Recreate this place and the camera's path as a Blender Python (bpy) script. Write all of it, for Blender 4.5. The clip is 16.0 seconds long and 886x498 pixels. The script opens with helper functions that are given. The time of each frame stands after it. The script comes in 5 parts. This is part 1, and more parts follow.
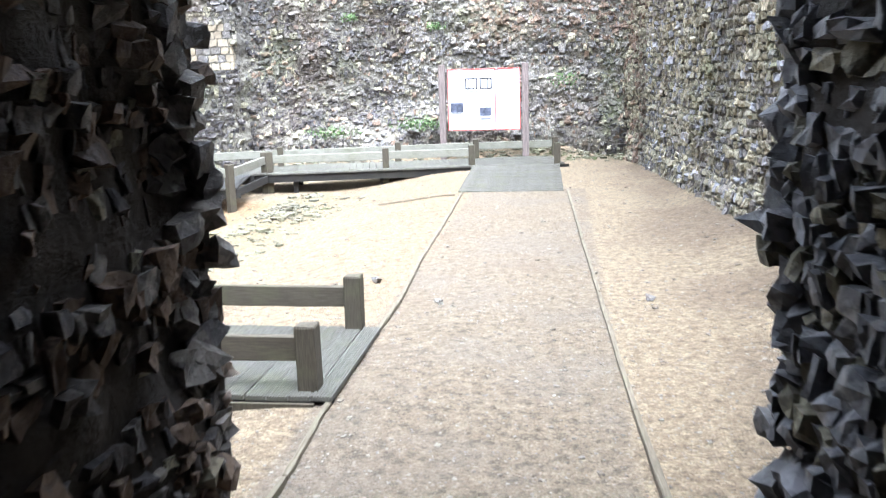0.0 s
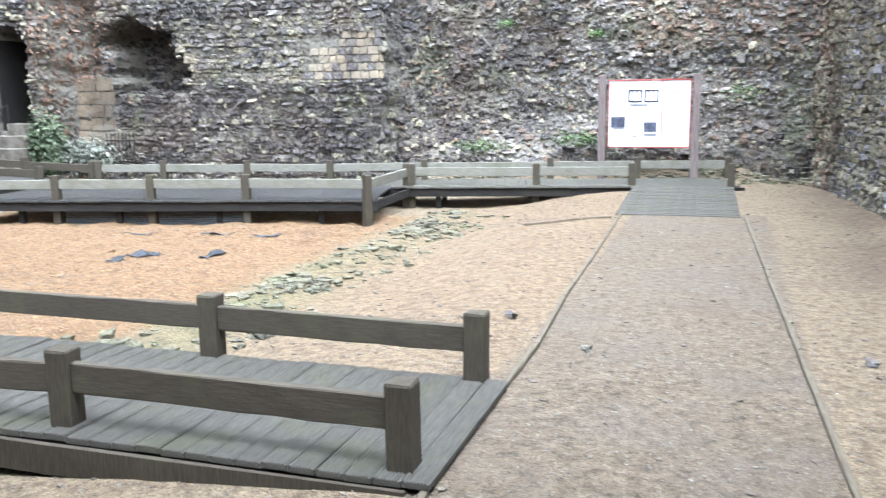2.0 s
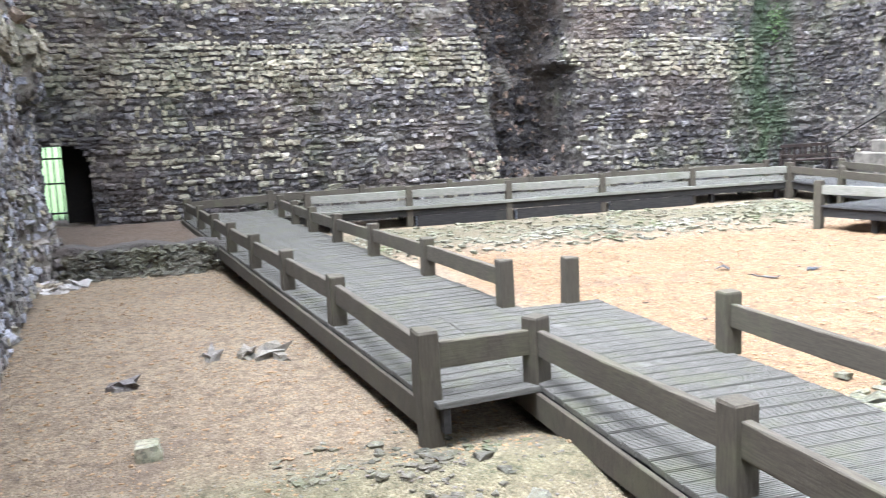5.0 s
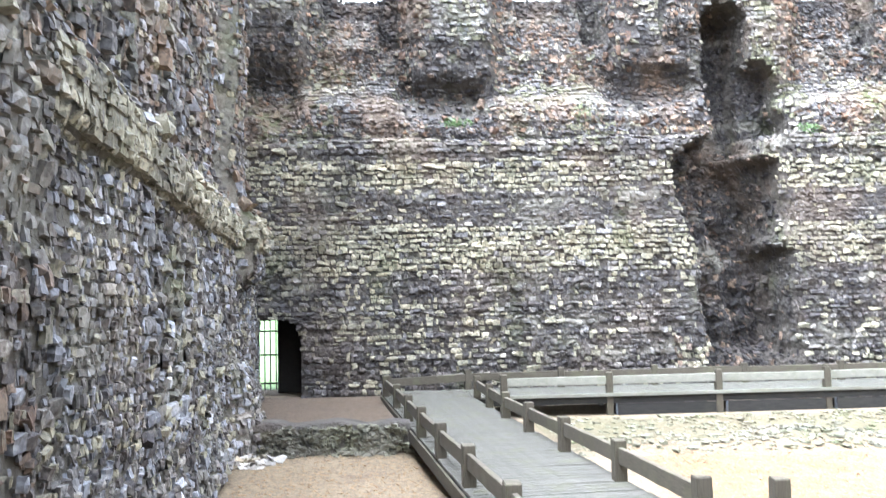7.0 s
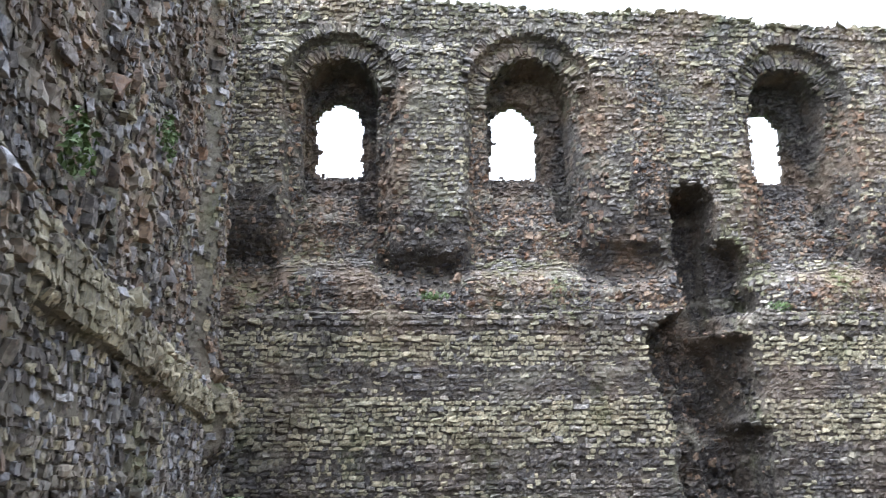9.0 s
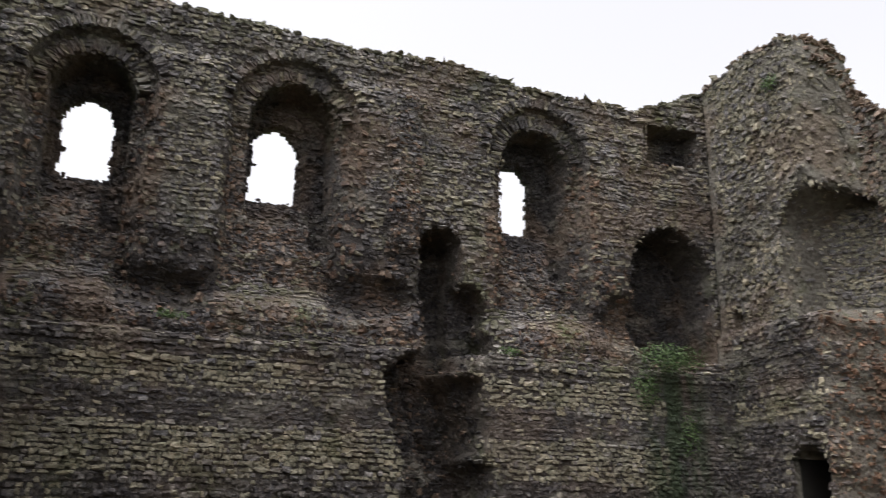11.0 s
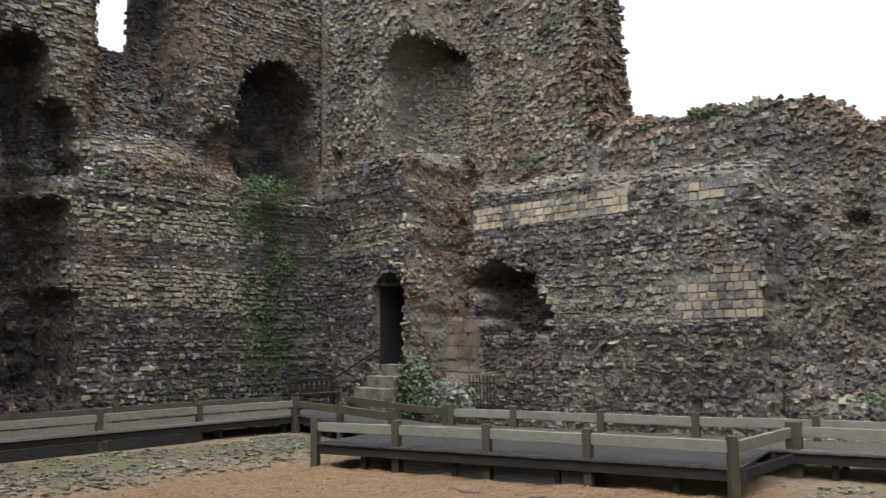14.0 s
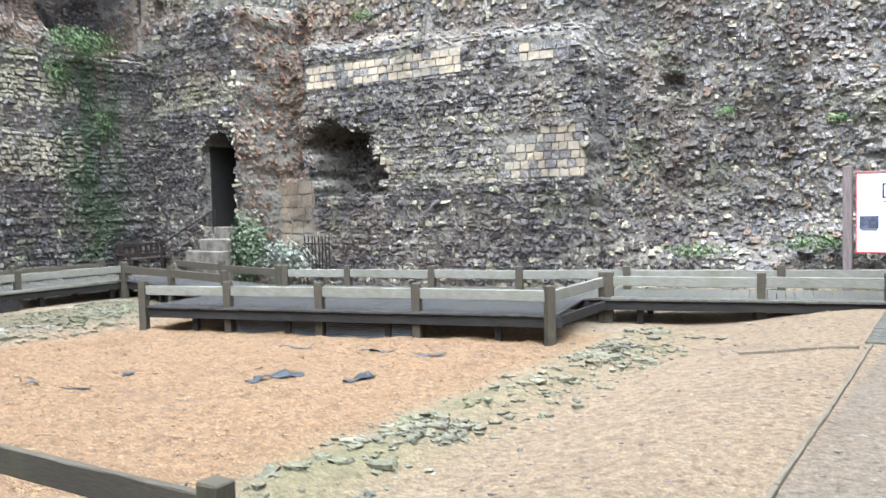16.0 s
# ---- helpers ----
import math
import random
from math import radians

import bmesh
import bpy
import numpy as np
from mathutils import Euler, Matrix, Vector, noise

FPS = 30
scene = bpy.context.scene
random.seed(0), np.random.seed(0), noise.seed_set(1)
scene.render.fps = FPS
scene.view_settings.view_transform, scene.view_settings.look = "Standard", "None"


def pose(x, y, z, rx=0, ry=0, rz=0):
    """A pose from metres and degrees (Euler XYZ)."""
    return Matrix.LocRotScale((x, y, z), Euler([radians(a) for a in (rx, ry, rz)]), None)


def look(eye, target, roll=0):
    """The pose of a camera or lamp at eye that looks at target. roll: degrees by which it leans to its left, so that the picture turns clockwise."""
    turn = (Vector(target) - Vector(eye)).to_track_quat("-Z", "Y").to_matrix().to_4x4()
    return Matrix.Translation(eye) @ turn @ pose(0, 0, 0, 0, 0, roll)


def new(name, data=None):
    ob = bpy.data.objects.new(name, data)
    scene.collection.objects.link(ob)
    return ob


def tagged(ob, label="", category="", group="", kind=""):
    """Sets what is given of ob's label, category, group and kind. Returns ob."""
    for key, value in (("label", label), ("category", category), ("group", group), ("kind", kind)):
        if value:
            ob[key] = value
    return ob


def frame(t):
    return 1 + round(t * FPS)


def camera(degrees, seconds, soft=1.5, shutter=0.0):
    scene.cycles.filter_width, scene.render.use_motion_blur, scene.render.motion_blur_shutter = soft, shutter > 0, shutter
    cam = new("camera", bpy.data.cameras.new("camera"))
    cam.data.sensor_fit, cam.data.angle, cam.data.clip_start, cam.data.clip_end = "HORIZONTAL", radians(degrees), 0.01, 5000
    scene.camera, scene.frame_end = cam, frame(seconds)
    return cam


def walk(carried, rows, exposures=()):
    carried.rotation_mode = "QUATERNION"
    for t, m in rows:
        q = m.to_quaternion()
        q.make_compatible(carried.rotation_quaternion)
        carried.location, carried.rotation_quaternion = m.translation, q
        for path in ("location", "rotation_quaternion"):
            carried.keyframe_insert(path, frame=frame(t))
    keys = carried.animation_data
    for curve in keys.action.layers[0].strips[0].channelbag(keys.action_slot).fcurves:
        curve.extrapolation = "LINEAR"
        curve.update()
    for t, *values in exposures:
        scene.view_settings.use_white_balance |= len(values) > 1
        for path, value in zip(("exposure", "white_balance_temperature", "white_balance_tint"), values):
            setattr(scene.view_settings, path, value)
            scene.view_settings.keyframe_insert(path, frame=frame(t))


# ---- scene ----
cam = camera(54.1, 16.0, soft=1.1, shutter=0.4)
PATH = [
    (0, (-0.275, -0.429, 1.809), (-0.547, 1.512, 1.409), -1.7),
    (0.5, (-0.323, -0.093, 1.748), (-0.591, 1.86, 1.408), -1.7),
    (1, (-0.34, 0.248, 1.688), (-0.742, 2.169, 1.301), -1.6),
    (1.5, (-0.37, 0.609, 1.657), (-0.884, 2.495, 1.238), 0.2),
    (2, (-0.462, 0.885, 1.601), (-1.073, 2.757, 1.254), -0.7),
    (2.5, (-0.506, 1.127, 1.567), (-1.351, 2.907, 1.229), -2.1),
    (3, (-0.491, 1.422, 1.559), (-1.54, 3.095, 1.241), -1.8),
    (3.5, (-0.558, 1.645, 1.513), (-1.784, 3.199, 1.225), -2.2),
    (3.8, (-0.636, 1.773, 1.525), (-2.021, 3.184, 1.226), -3.7),
    (4, (-0.648, 1.841, 1.504), (-2.122, 3.157, 1.198), -4.7),
    (4.5, (-0.685, 2.019, 1.519), (-2.465, 2.894, 1.26), -3.2),
    (5, (-0.658, 2.145, 1.527), (-2.56, 2.698, 1.249), -2.6),
    (5.2, (-0.683, 2.181, 1.524), (-2.605, 2.669, 1.264), -3.0),
    (7.3, (-0.921, 2.416, 1.72), (-2.91, 2.477, 1.918), -0.6),
    (7.5, (-0.928, 2.425, 1.698), (-2.911, 2.482, 1.953), -0.5),
    (8, (-0.952, 2.377, 1.769), (-2.917, 2.417, 2.139), -0.2),
    (8.2, (-0.971, 2.375, 1.771), (-2.927, 2.412, 2.188), -0.4),
    (10.3, (-0.816, 2.583, 1.795), (-2.668, 3.02, 2.41), 0.8),
    (10.5, (-0.825, 2.612, 1.801), (-2.663, 3.117, 2.405), 0.8),
    (11, (-0.85, 2.69, 1.816), (-2.642, 3.367, 2.391), 0.8),
    (11.5, (-0.806, 2.744, 1.824), (-2.549, 3.569, 2.357), 0.7),
    (12, (-0.755, 2.791, 1.81), (-2.444, 3.747, 2.291), 0.6),
    (12.5, (-0.785, 2.73, 1.787), (-2.406, 3.825, 2.205), 0.1),
    (13, (-0.809, 2.702, 1.718), (-2.347, 3.931, 2.07), -0.2),
    (13.5, (-0.767, 2.73, 1.686), (-2.215, 4.082, 1.957), -0.5),
    (14, (-0.749, 2.757, 1.654), (-2.116, 4.201, 1.862), -0.8),
    (14.5, (-0.712, 2.752, 1.641), (-1.99, 4.284, 1.778), -1.3),
    (15, (-0.668, 2.789, 1.632), (-1.867, 4.389, 1.686), -2.2),
    (15.5, (-0.632, 2.715, 1.664), (-1.774, 4.356, 1.640), -2.4),
    (16, (-0.605, 2.823, 1.593), (-1.699, 4.494, 1.480), -1.5),
]
EXPOSURES = [(0.0, 3.55, 5450, 10), (0.8, 3.2, 5400, 10), (2.0, 2.95, 5400, 10), (3.5, 2.95, 5400, 10), (5.0, 3.42, 5450, 13), (5.6, 3.55, 5450, 12), (7.4, 4.0, 5450, 10), (8.2, 3.95, 5450, 10), (9.2, 2.5, 5800, 10), (10.3, 1.25, 6250, 13), (12.3, 1.15, 6350, 15), (13.0, 1.05, 6350, 16), (14.0, 1.45, 6150, 13), (14.5, 1.85, 6000, 10), (15.0, 2.6, 5800, 10), (15.5, 2.75, 5550, 10), (16.0, 2.8, 5500, 10)]
walk(cam, [(t, look(eye, target, roll)) for t, eye, target, roll in PATH], EXPOSURES)

# ---- sky and sun: an overcast day ----
world = bpy.data.worlds.new("overcast_sky")
scene.world = world
world.use_nodes = True
wt = world.node_tree
sky = wt.nodes.new("ShaderNodeTexSky")
sky.sky_type, sky.sun_disc = "NISHITA", False
sky.sun_elevation, sky.sun_rotation = radians(70), radians(153)
sky.air_density, sky.dust_density, sky.ozone_density = 1.0, 6.0, 1.0
grey = wt.nodes.new("ShaderNodeHueSaturation")
grey.inputs["Saturation"].default_value = 0.05
wt.links.new(sky.outputs[0], grey.inputs["Color"])
wt.links.new(grey.outputs[0], wt.nodes["Background"].inputs["Color"])
wt.nodes["Background"].inputs["Strength"].default_value = 0.15
sun = new("sun", bpy.data.lights.new("sun", "SUN"))
sun.data.energy, sun.data.angle, sun.data.color = 0.5, radians(60), (1.0, 0.98, 0.95)
sun.matrix_world = look((2.6, -5.0, 15.5), (0, 0, 0))
tagged(sun, "veiled sun behind an overcast sky", "sun", kind="structure")


# ---- materials ----
class Nodes:
    """Short hand for a node material."""

    def __init__(self, name, rough=0.9, metal=0.0):
        self.m = bpy.data.materials.new(name)
        self.m.use_nodes = True
        self.t = self.m.node_tree
        self.b = self.t.nodes["Principled BSDF"]
        self.b.inputs["Roughness"].default_value = rough
        self.b.inputs["Metallic"].default_value = metal
        self.b.inputs["Specular IOR Level"].default_value = 0.3

    def put(self, sock, v):
        if isinstance(v, bpy.types.NodeSocket):
            self.t.links.new(v, sock)
        else:
            sock.default_value = v

    def add(self, kind, **ins):
        n = self.t.nodes.new("ShaderNode" + kind)
        for k, v in ins.items():
            self.put(n.inputs[k.replace("_", " ")], v)
        return n

    def where(self):
        return self.add("NewGeometry").outputs["Position"]

    def local(self):
        return self.add("TexCoord").outputs["Object"]

    def scaled(self, vec, s):
        n = self.add("VectorMath")
        n.operation = "MULTIPLY"
        self.put(n.inputs[0], vec)
        n.inputs[1].default_value = s if isinstance(s, tuple) else (s, s, s)
        return n.outputs[0]

    def noise(self, vec, scale, detail=4.0, rough=0.6):
        return self.add("TexNoise", Vector=vec, Scale=scale, Detail=detail, Roughness=rough).outputs["Fac"]

    def cells(self, vec, scale):
        n = self.add("TexVoronoi", Vector=vec, Scale=scale)
        return n.outputs["Distance"], n.outputs["Color"]

    def math(self, op, a, b=0.0, clamp=False):
        n = self.add("Math")
        n.operation, n.use_clamp = op, clamp
        self.put(n.inputs[0], a)
        self.put(n.inputs[1], b)
        return n.outputs[0]

    def span(self, v, lo, hi, a=0.0, b=1.0):
        n = self.add("MapRange", Value=v, From_Min=lo, From_Max=hi, To_Min=a, To_Max=b)
        n.interpolation_type = "SMOOTHSTEP"
        return n.outputs[0]

    def mix(self, f, a, b, blend="MIX"):
        n = self.add("Mix")
        n.data_type, n.blend_type = "RGBA", blend
        self.put(n.inputs[0], f)
        for i, c in ((6, a), (7, b)):
            self.put(n.inputs[i], (*c, 1) if isinstance(c, tuple) and len(c) == 3 else c)
        return n.outputs[2]

    def ramp(self, v, *stops):
        n = self.add("ValToRGB", Fac=v)
        e = n.color_ramp.elements
        while len(e) < len(stops):
            e.new(0.5)
        for el, (p, c) in zip(e, stops):
            el.position, el.color = p, (*c, 1)
        return n.outputs[0]

    def chance(self):
        a = self.add("NewGeometry").outputs["Random Per Island"]
        b = self.add("ObjectInfo").outputs["Random"]
        return self.math("FRACT", self.math("ADD", a, self.math("MULTIPLY", b, 7.31)))

    def xyz(self, vec):
        n = self.add("SeparateXYZ", Vector=vec)
        return n.outputs[0], n.outputs[1], n.outputs[2]

    def up(self):
        return self.xyz(self.add("NewGeometry").outputs["Normal"])[2]

    def done(self, colour, bump=None, height=0.01, strength=0.6, rough=None):
        self.put(self.b.inputs["Base Color"], (*colour, 1) if isinstance(colour, tuple) else colour)
        if bump is not None:
            n = self.add("Bump", Height=bump, Strength=strength, Distance=height)
            self.t.links.new(n.outputs[0], self.b.inputs["Normal"])
        if rough is not None:
            self.put(self.b.inputs["Roughness"], rough)
        return self.m


def stains(n, colour, moss=0.5):
    """Damp, soot-dark and mossy blotches of a metre or more, common to all the masonry."""
    p = n.where()
    x, y, z = n.xyz(p)
    damp = n.span(n.noise(n.scaled(p, (0.5, 0.5, 0.25)), 1.0, 5.0), 0.48, 0.64, 0.0, 0.5)
    colour = n.mix(damp, colour, (0.030, 0.028, 0.028), "MIX")
    lime = n.span(n.noise(n.scaled(p, (0.35, 0.35, 0.9)), 1.9, 5.0), 0.54, 0.66, 0.0, 0.45)
    colour = n.mix(lime, colour, (0.20, 0.19, 0.155))
    warm = n.span(n.noise(p, 0.6, 5.0), 0.48, 0.62, 0.0, 0.5)
    colour = n.mix(n.math("MULTIPLY", warm, n.span(z, 2.0, 6.0, 0.3, 0.8)), colour, (0.150, 0.103, 0.066))
    green = n.span(n.noise(n.scaled(p, (0.7, 0.7, 0.5)), 1.3, 6.0), 0.55, 0.70, 0.0, moss)
    green = n.math("MULTIPLY", green, n.span(n.up(), -0.5, 0.6, 0.45, 1.0))
    colour = n.mix(green, colour, (0.072, 0.085, 0.032))
    # the wet green streak in the north-west corner
    strip = n.math("MULTIPLY", n.math("MULTIPLY", n.span(x, -16.9, -17.7), n.span(y, 16.2, 15.5)), n.math("MULTIPLY", n.span(y, 13.9, 14.7), n.span(z, 5.8, 4.8)))
    strip = n.math("MULTIPLY", strip, n.span(n.noise(n.scaled(p, (1, 1.6, 0.35)), 1.6, 5.0), 0.38, 0.56, 0.0, 0.8))
    return n.mix(strip, colour, (0.030, 0.048, 0.020))


def stone_material(name, stops, cortex, moss, bump=0.012, vein=0.5):
    n = Nodes(name, 0.75)
    p = n.where()
    tone = n.math("ADD", n.math("MULTIPLY", n.chance(), 0.5), n.span(n.noise(p, 1.1, 5.0, 0.7), 0.30, 0.70, 0.0, 0.5))
    c = n.ramp(tone, *stops)
    c = n.mix(n.span(n.noise(p, 17.0, 5.0), 0.50, 0.62, 0.0, 0.45), c, cortex)
    c = n.mix(n.span(n.noise(p, 27.0, 5.0), 0.48, 0.58, 0.0, vein), c, (0.018, 0.017, 0.018))
    c = n.mix(1.0, stains(n, c, moss), (1.03, 1.0, 0.98), "MULTIPLY")
    h = n.math("ADD", n.noise(p, 30.0, 6.0, 0.7), n.math("MULTIPLY", n.noise(p, 9.0, 3.0), 1.2))
    return n.done(c, h, bump, 0.9, n.span(n.noise(p, 20.0), 0.3, 0.7, 0.45, 0.95))


FLINT = stone_material("flint", ((0.0, (0.061, 0.061, 0.069)), (0.35, (0.116, 0.113, 0.113)), (0.7, (0.185, 0.173, 0.156)), (0.92, (0.276, 0.253, 0.215)), (1.0, (0.549, 0.526, 0.489))), (0.399, 0.376, 0.331), 0.4)
# dark flint courses; also stands in for shade in recesses and the west jamb
DARK_FLINT = stone_material("dark_grey_flint", ((0.0, (0.028, 0.026, 0.030)), (0.4, (0.049, 0.045, 0.046)), (0.75, (0.076, 0.068, 0.063)), (0.95, (0.130, 0.115, 0.098)), (1.0, (0.368, 0.351, 0.315))), (0.200, 0.183, 0.156), 0.35)
PALE = stone_material("pale_ragstone", ((0.0, (0.130, 0.124, 0.092)), (0.35, (0.205, 0.195, 0.142)), (0.65, (0.275, 0.258, 0.185)), (0.9, (0.350, 0.310, 0.215)), (1.0, (0.58, 0.55, 0.46))), (0.310, 0.300, 0.215), 0.55)
CORE = stone_material("rubble_core", ((0.0, (0.062, 0.046, 0.037)), (0.4, (0.125, 0.090, 0.066)), (0.75, (0.200, 0.146, 0.105)), (0.95, (0.310, 0.250, 0.190)), (1.0, (0.45, 0.40, 0.34))), (0.271, 0.201, 0.143), 0.3)
ASHLAR = stone_material("dressed_limestone", ((0.0, (0.184, 0.169, 0.130)), (0.4, (0.276, 0.244, 0.182)), (0.75, (0.356, 0.302, 0.207)), (1.0, (0.404, 0.367, 0.290))), (0.308, 0.261, 0.182), 0.12, 0.006, 0.12)
# knapped flint; its blue-grey tone carries the daylight sheen of the east jamb
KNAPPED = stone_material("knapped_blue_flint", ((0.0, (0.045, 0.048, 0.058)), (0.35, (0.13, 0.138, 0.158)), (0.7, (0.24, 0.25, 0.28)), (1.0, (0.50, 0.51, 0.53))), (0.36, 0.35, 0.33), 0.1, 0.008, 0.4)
KNAPPED.node_tree.nodes["Principled BSDF"].inputs["Specular IOR Level"].default_value = 0.5
WHITE_FLINT = stone_material("white_broken_flint", ((0.0, (0.30, 0.29, 0.28)), (0.5, (0.45, 0.43, 0.40)), (1.0, (0.62, 0.60, 0.56))), (0.5, 0.47, 0.43), 0.05, 0.008, 0.2)
QUOIN = stone_material("stained_quoin_stone", ((0.0, (0.100, 0.078, 0.052)), (0.5, (0.150, 0.118, 0.078)), (1.0, (0.215, 0.175, 0.122))), (0.10, 0.078, 0.056), 0.15, 0.006, 0.3)
# near-black stone for soot and for shade painted into recesses
SHADE_SOOT = stone_material("soot_and_shade_flint", ((0.0, (0.014, 0.013, 0.014)), (0.5, (0.028, 0.025, 0.025)), (0.9, (0.048, 0.043, 0.040)), (1.0, (0.13, 0.12, 0.11))), (0.075, 0.068, 0.062), 0.15)
RUST = stone_material("rusty_rubble", ((0.0, (0.058, 0.034, 0.023)), (0.4, (0.125, 0.074, 0.046)), (0.8, (0.195, 0.116, 0.070)), (1.0, (0.36, 0.27, 0.18))), (0.19, 0.12, 0.075), 0.1)
MOSSY = stone_material("mossy_flint", ((0.0, (0.055, 0.054, 0.036)), (0.4, (0.100, 0.100, 0.062)), (0.8, (0.145, 0.142, 0.094)), (1.0, (0.26, 0.255, 0.215))), (0.162, 0.157, 0.102), 1.0)
SOIL_STONE = stone_material("loose_stone", ((0.0, (0.072, 0.063, 0.050)), (0.4, (0.122, 0.107, 0.083)), (0.85, (0.180, 0.162, 0.133)), (1.0, (0.302, 0.288, 0.259))), (0.180, 0.162, 0.130), 0.1)


def mortar_material(name, a, b):
    n = Nodes(name, 0.95)
    p = n.where()
    d, col = n.cells(p, 9.0)
    c = n.mix(n.noise(p, 3.0, 5.0), a, b)
    c = n.mix(n.span(d, 0.1, 0.5, 0.5, 0.0), c, n.mix(n.add("SeparateColor", Color=col).outputs[0], (0.03, 0.026, 0.022), (0.13, 0.115, 0.095)))
    c = stains(n, c, 0.6)
    h = n.math("SUBTRACT", n.noise(p, 12.0, 8.0, 0.7), n.math("MULTIPLY", d, 0.9))
    return n.done(c, h, 0.05, 1.0)


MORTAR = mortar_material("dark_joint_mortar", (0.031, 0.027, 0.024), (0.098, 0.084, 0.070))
LIGHT_MORTAR = mortar_material("weathered_lime_mortar", (0.079, 0.073, 0.059), (0.178, 0.161, 0.130))


def wood_material(name, a, b, algae, rough=0.85, grain=1.0, upright=False):
    n = Nodes(name, rough)
    p = n.local()
    fibre = n.noise(n.scaled(p, (42.0, 42.0, 3.0) if upright else (3.0, 42.0, 42.0)), 1.6 * grain, 6.0, 0.65)
    c = n.mix(n.span(fibre, 0.3, 0.7), a, b)
    tone = n.math("SUBTRACT", n.add("ObjectInfo").outputs["Random"], 0.5)
    c = n.mix(n.math("MULTIPLY", n.math("ABSOLUTE", tone), 0.6), c, a)
    w = n.where()
    c = n.mix(n.span(n.noise(w, 3.5, 5.0), 0.48, 0.68, 0.0, algae), c, (0.085, 0.088, 0.042))
    c = n.mix(n.span(n.noise(w, 11.0, 4.0), 0.55, 0.75, 0.0, 0.5), c, a)
    return n.done(c, n.math("ADD", fibre, n.noise(w, 60.0, 3.0)), 0.003, 0.4)


POST = wood_material("weathered_post_oak", (0.036, 0.030, 0.020), (0.066, 0.055, 0.038), 0.24, upright=True, grain=1.8)
RAIL = wood_material("weathered_rail_oak", (0.042, 0.035, 0.024), (0.073, 0.061, 0.043), 0.24, grain=1.8)
PALE_RAIL = wood_material("silvered_oak", (0.120, 0.116, 0.094), (0.195, 0.187, 0.152), 0.35, grain=1.6)
DECK = wood_material("grey_decking", (0.055, 0.051, 0.042), (0.112, 0.106, 0.089), 0.35, grain=1.6)
DECK_WET = wood_material("wet_dark_decking", (0.027, 0.026, 0.025), (0.069, 0.066, 0.063), 0.2, 0.6)
# wet dark timber; also the black of the panels and block in two doorways
BEAM = wood_material("wet_beam_and_doorway_black", (0.009, 0.008, 0.007), (0.026, 0.023, 0.020), 0.06)
EDGE = wood_material("path_edging_board", (0.070, 0.058, 0.039), (0.146, 0.124, 0.089), 0.2)
BENCH = wood_material("dark_brown_bench_wood", (0.013, 0.008, 0.006), (0.028, 0.016, 0.012), 0.1)
SIGN_WOOD = wood_material("stained_sign_post", (0.10, 0.08, 0.07), (0.20, 0.16, 0.15), 0.05, upright=True)


STRAW = wood_material("straw_coloured_wood_chip", (0.152, 0.093, 0.045), (0.265, 0.180, 0.098), 0.0)


def plain(name, colour, rough=0.6, metal=0.0, vary=0.25, scale=8.0):
    n = Nodes(name, rough, metal)
    p = n.where()
    dark = tuple(v * (1 - vary) for v in colour)
    return n.done(n.mix(n.span(n.noise(p, scale, 5.0), 0.35, 0.65), colour, dark), n.noise(p, 70.0, 3.0), 0.001, 0.3)


IRON = plain("rusted_iron", (0.03, 0.027, 0.025), 0.6, 0.6)
VENT = plain("grey_vent_plastic", (0.10, 0.11, 0.12), 0.5)
PANEL = plain("printed_white_panel", (0.656, 0.664, 0.672), 0.25, 0, 0.04, 3.0)
RED = plain("red_border_paint", (0.42, 0.06, 0.05), 0.4)
INK = plain("grey_print", (0.036, 0.036, 0.042), 0.4)
PHOTO = plain("blue_grey_print", (0.105, 0.115, 0.158), 0.4, 0, 0.6, 14.0)
TEXT = plain("pale_grey_print", (0.180, 0.184, 0.208), 0.4)
TINT = plain("pale_blue_print", (0.462, 0.532, 0.574), 0.3, 0, 0.15, 5.0)
SHEET = plain("blue_grey_membrane", (0.036, 0.041, 0.047), 0.45, 0, 0.4, 20.0)
STEP = plain("worn_step_stone", (0.135, 0.120, 0.096), 0.9, 0, 0.5, 6.0)


def leaf_material(name, a, b):
    n = Nodes(name, 0.55)
    return n.done(n.mix(n.chance(), a, b), n.noise(n.where(), 90.0), 0.002, 0.4)


LEAF = leaf_material("ivy_leaf", (0.025, 0.042, 0.016), (0.110, 0.135, 0.075))
# pale end of the range stands in for glints on glossy leaves
GREY_LEAF = leaf_material("grey_ivy_leaf", (0.045, 0.052, 0.034), (0.20, 0.21, 0.17))
WALL_LEAF = leaf_material("wall_plant_leaf", (0.043, 0.080, 0.024), (0.091, 0.135, 0.047))


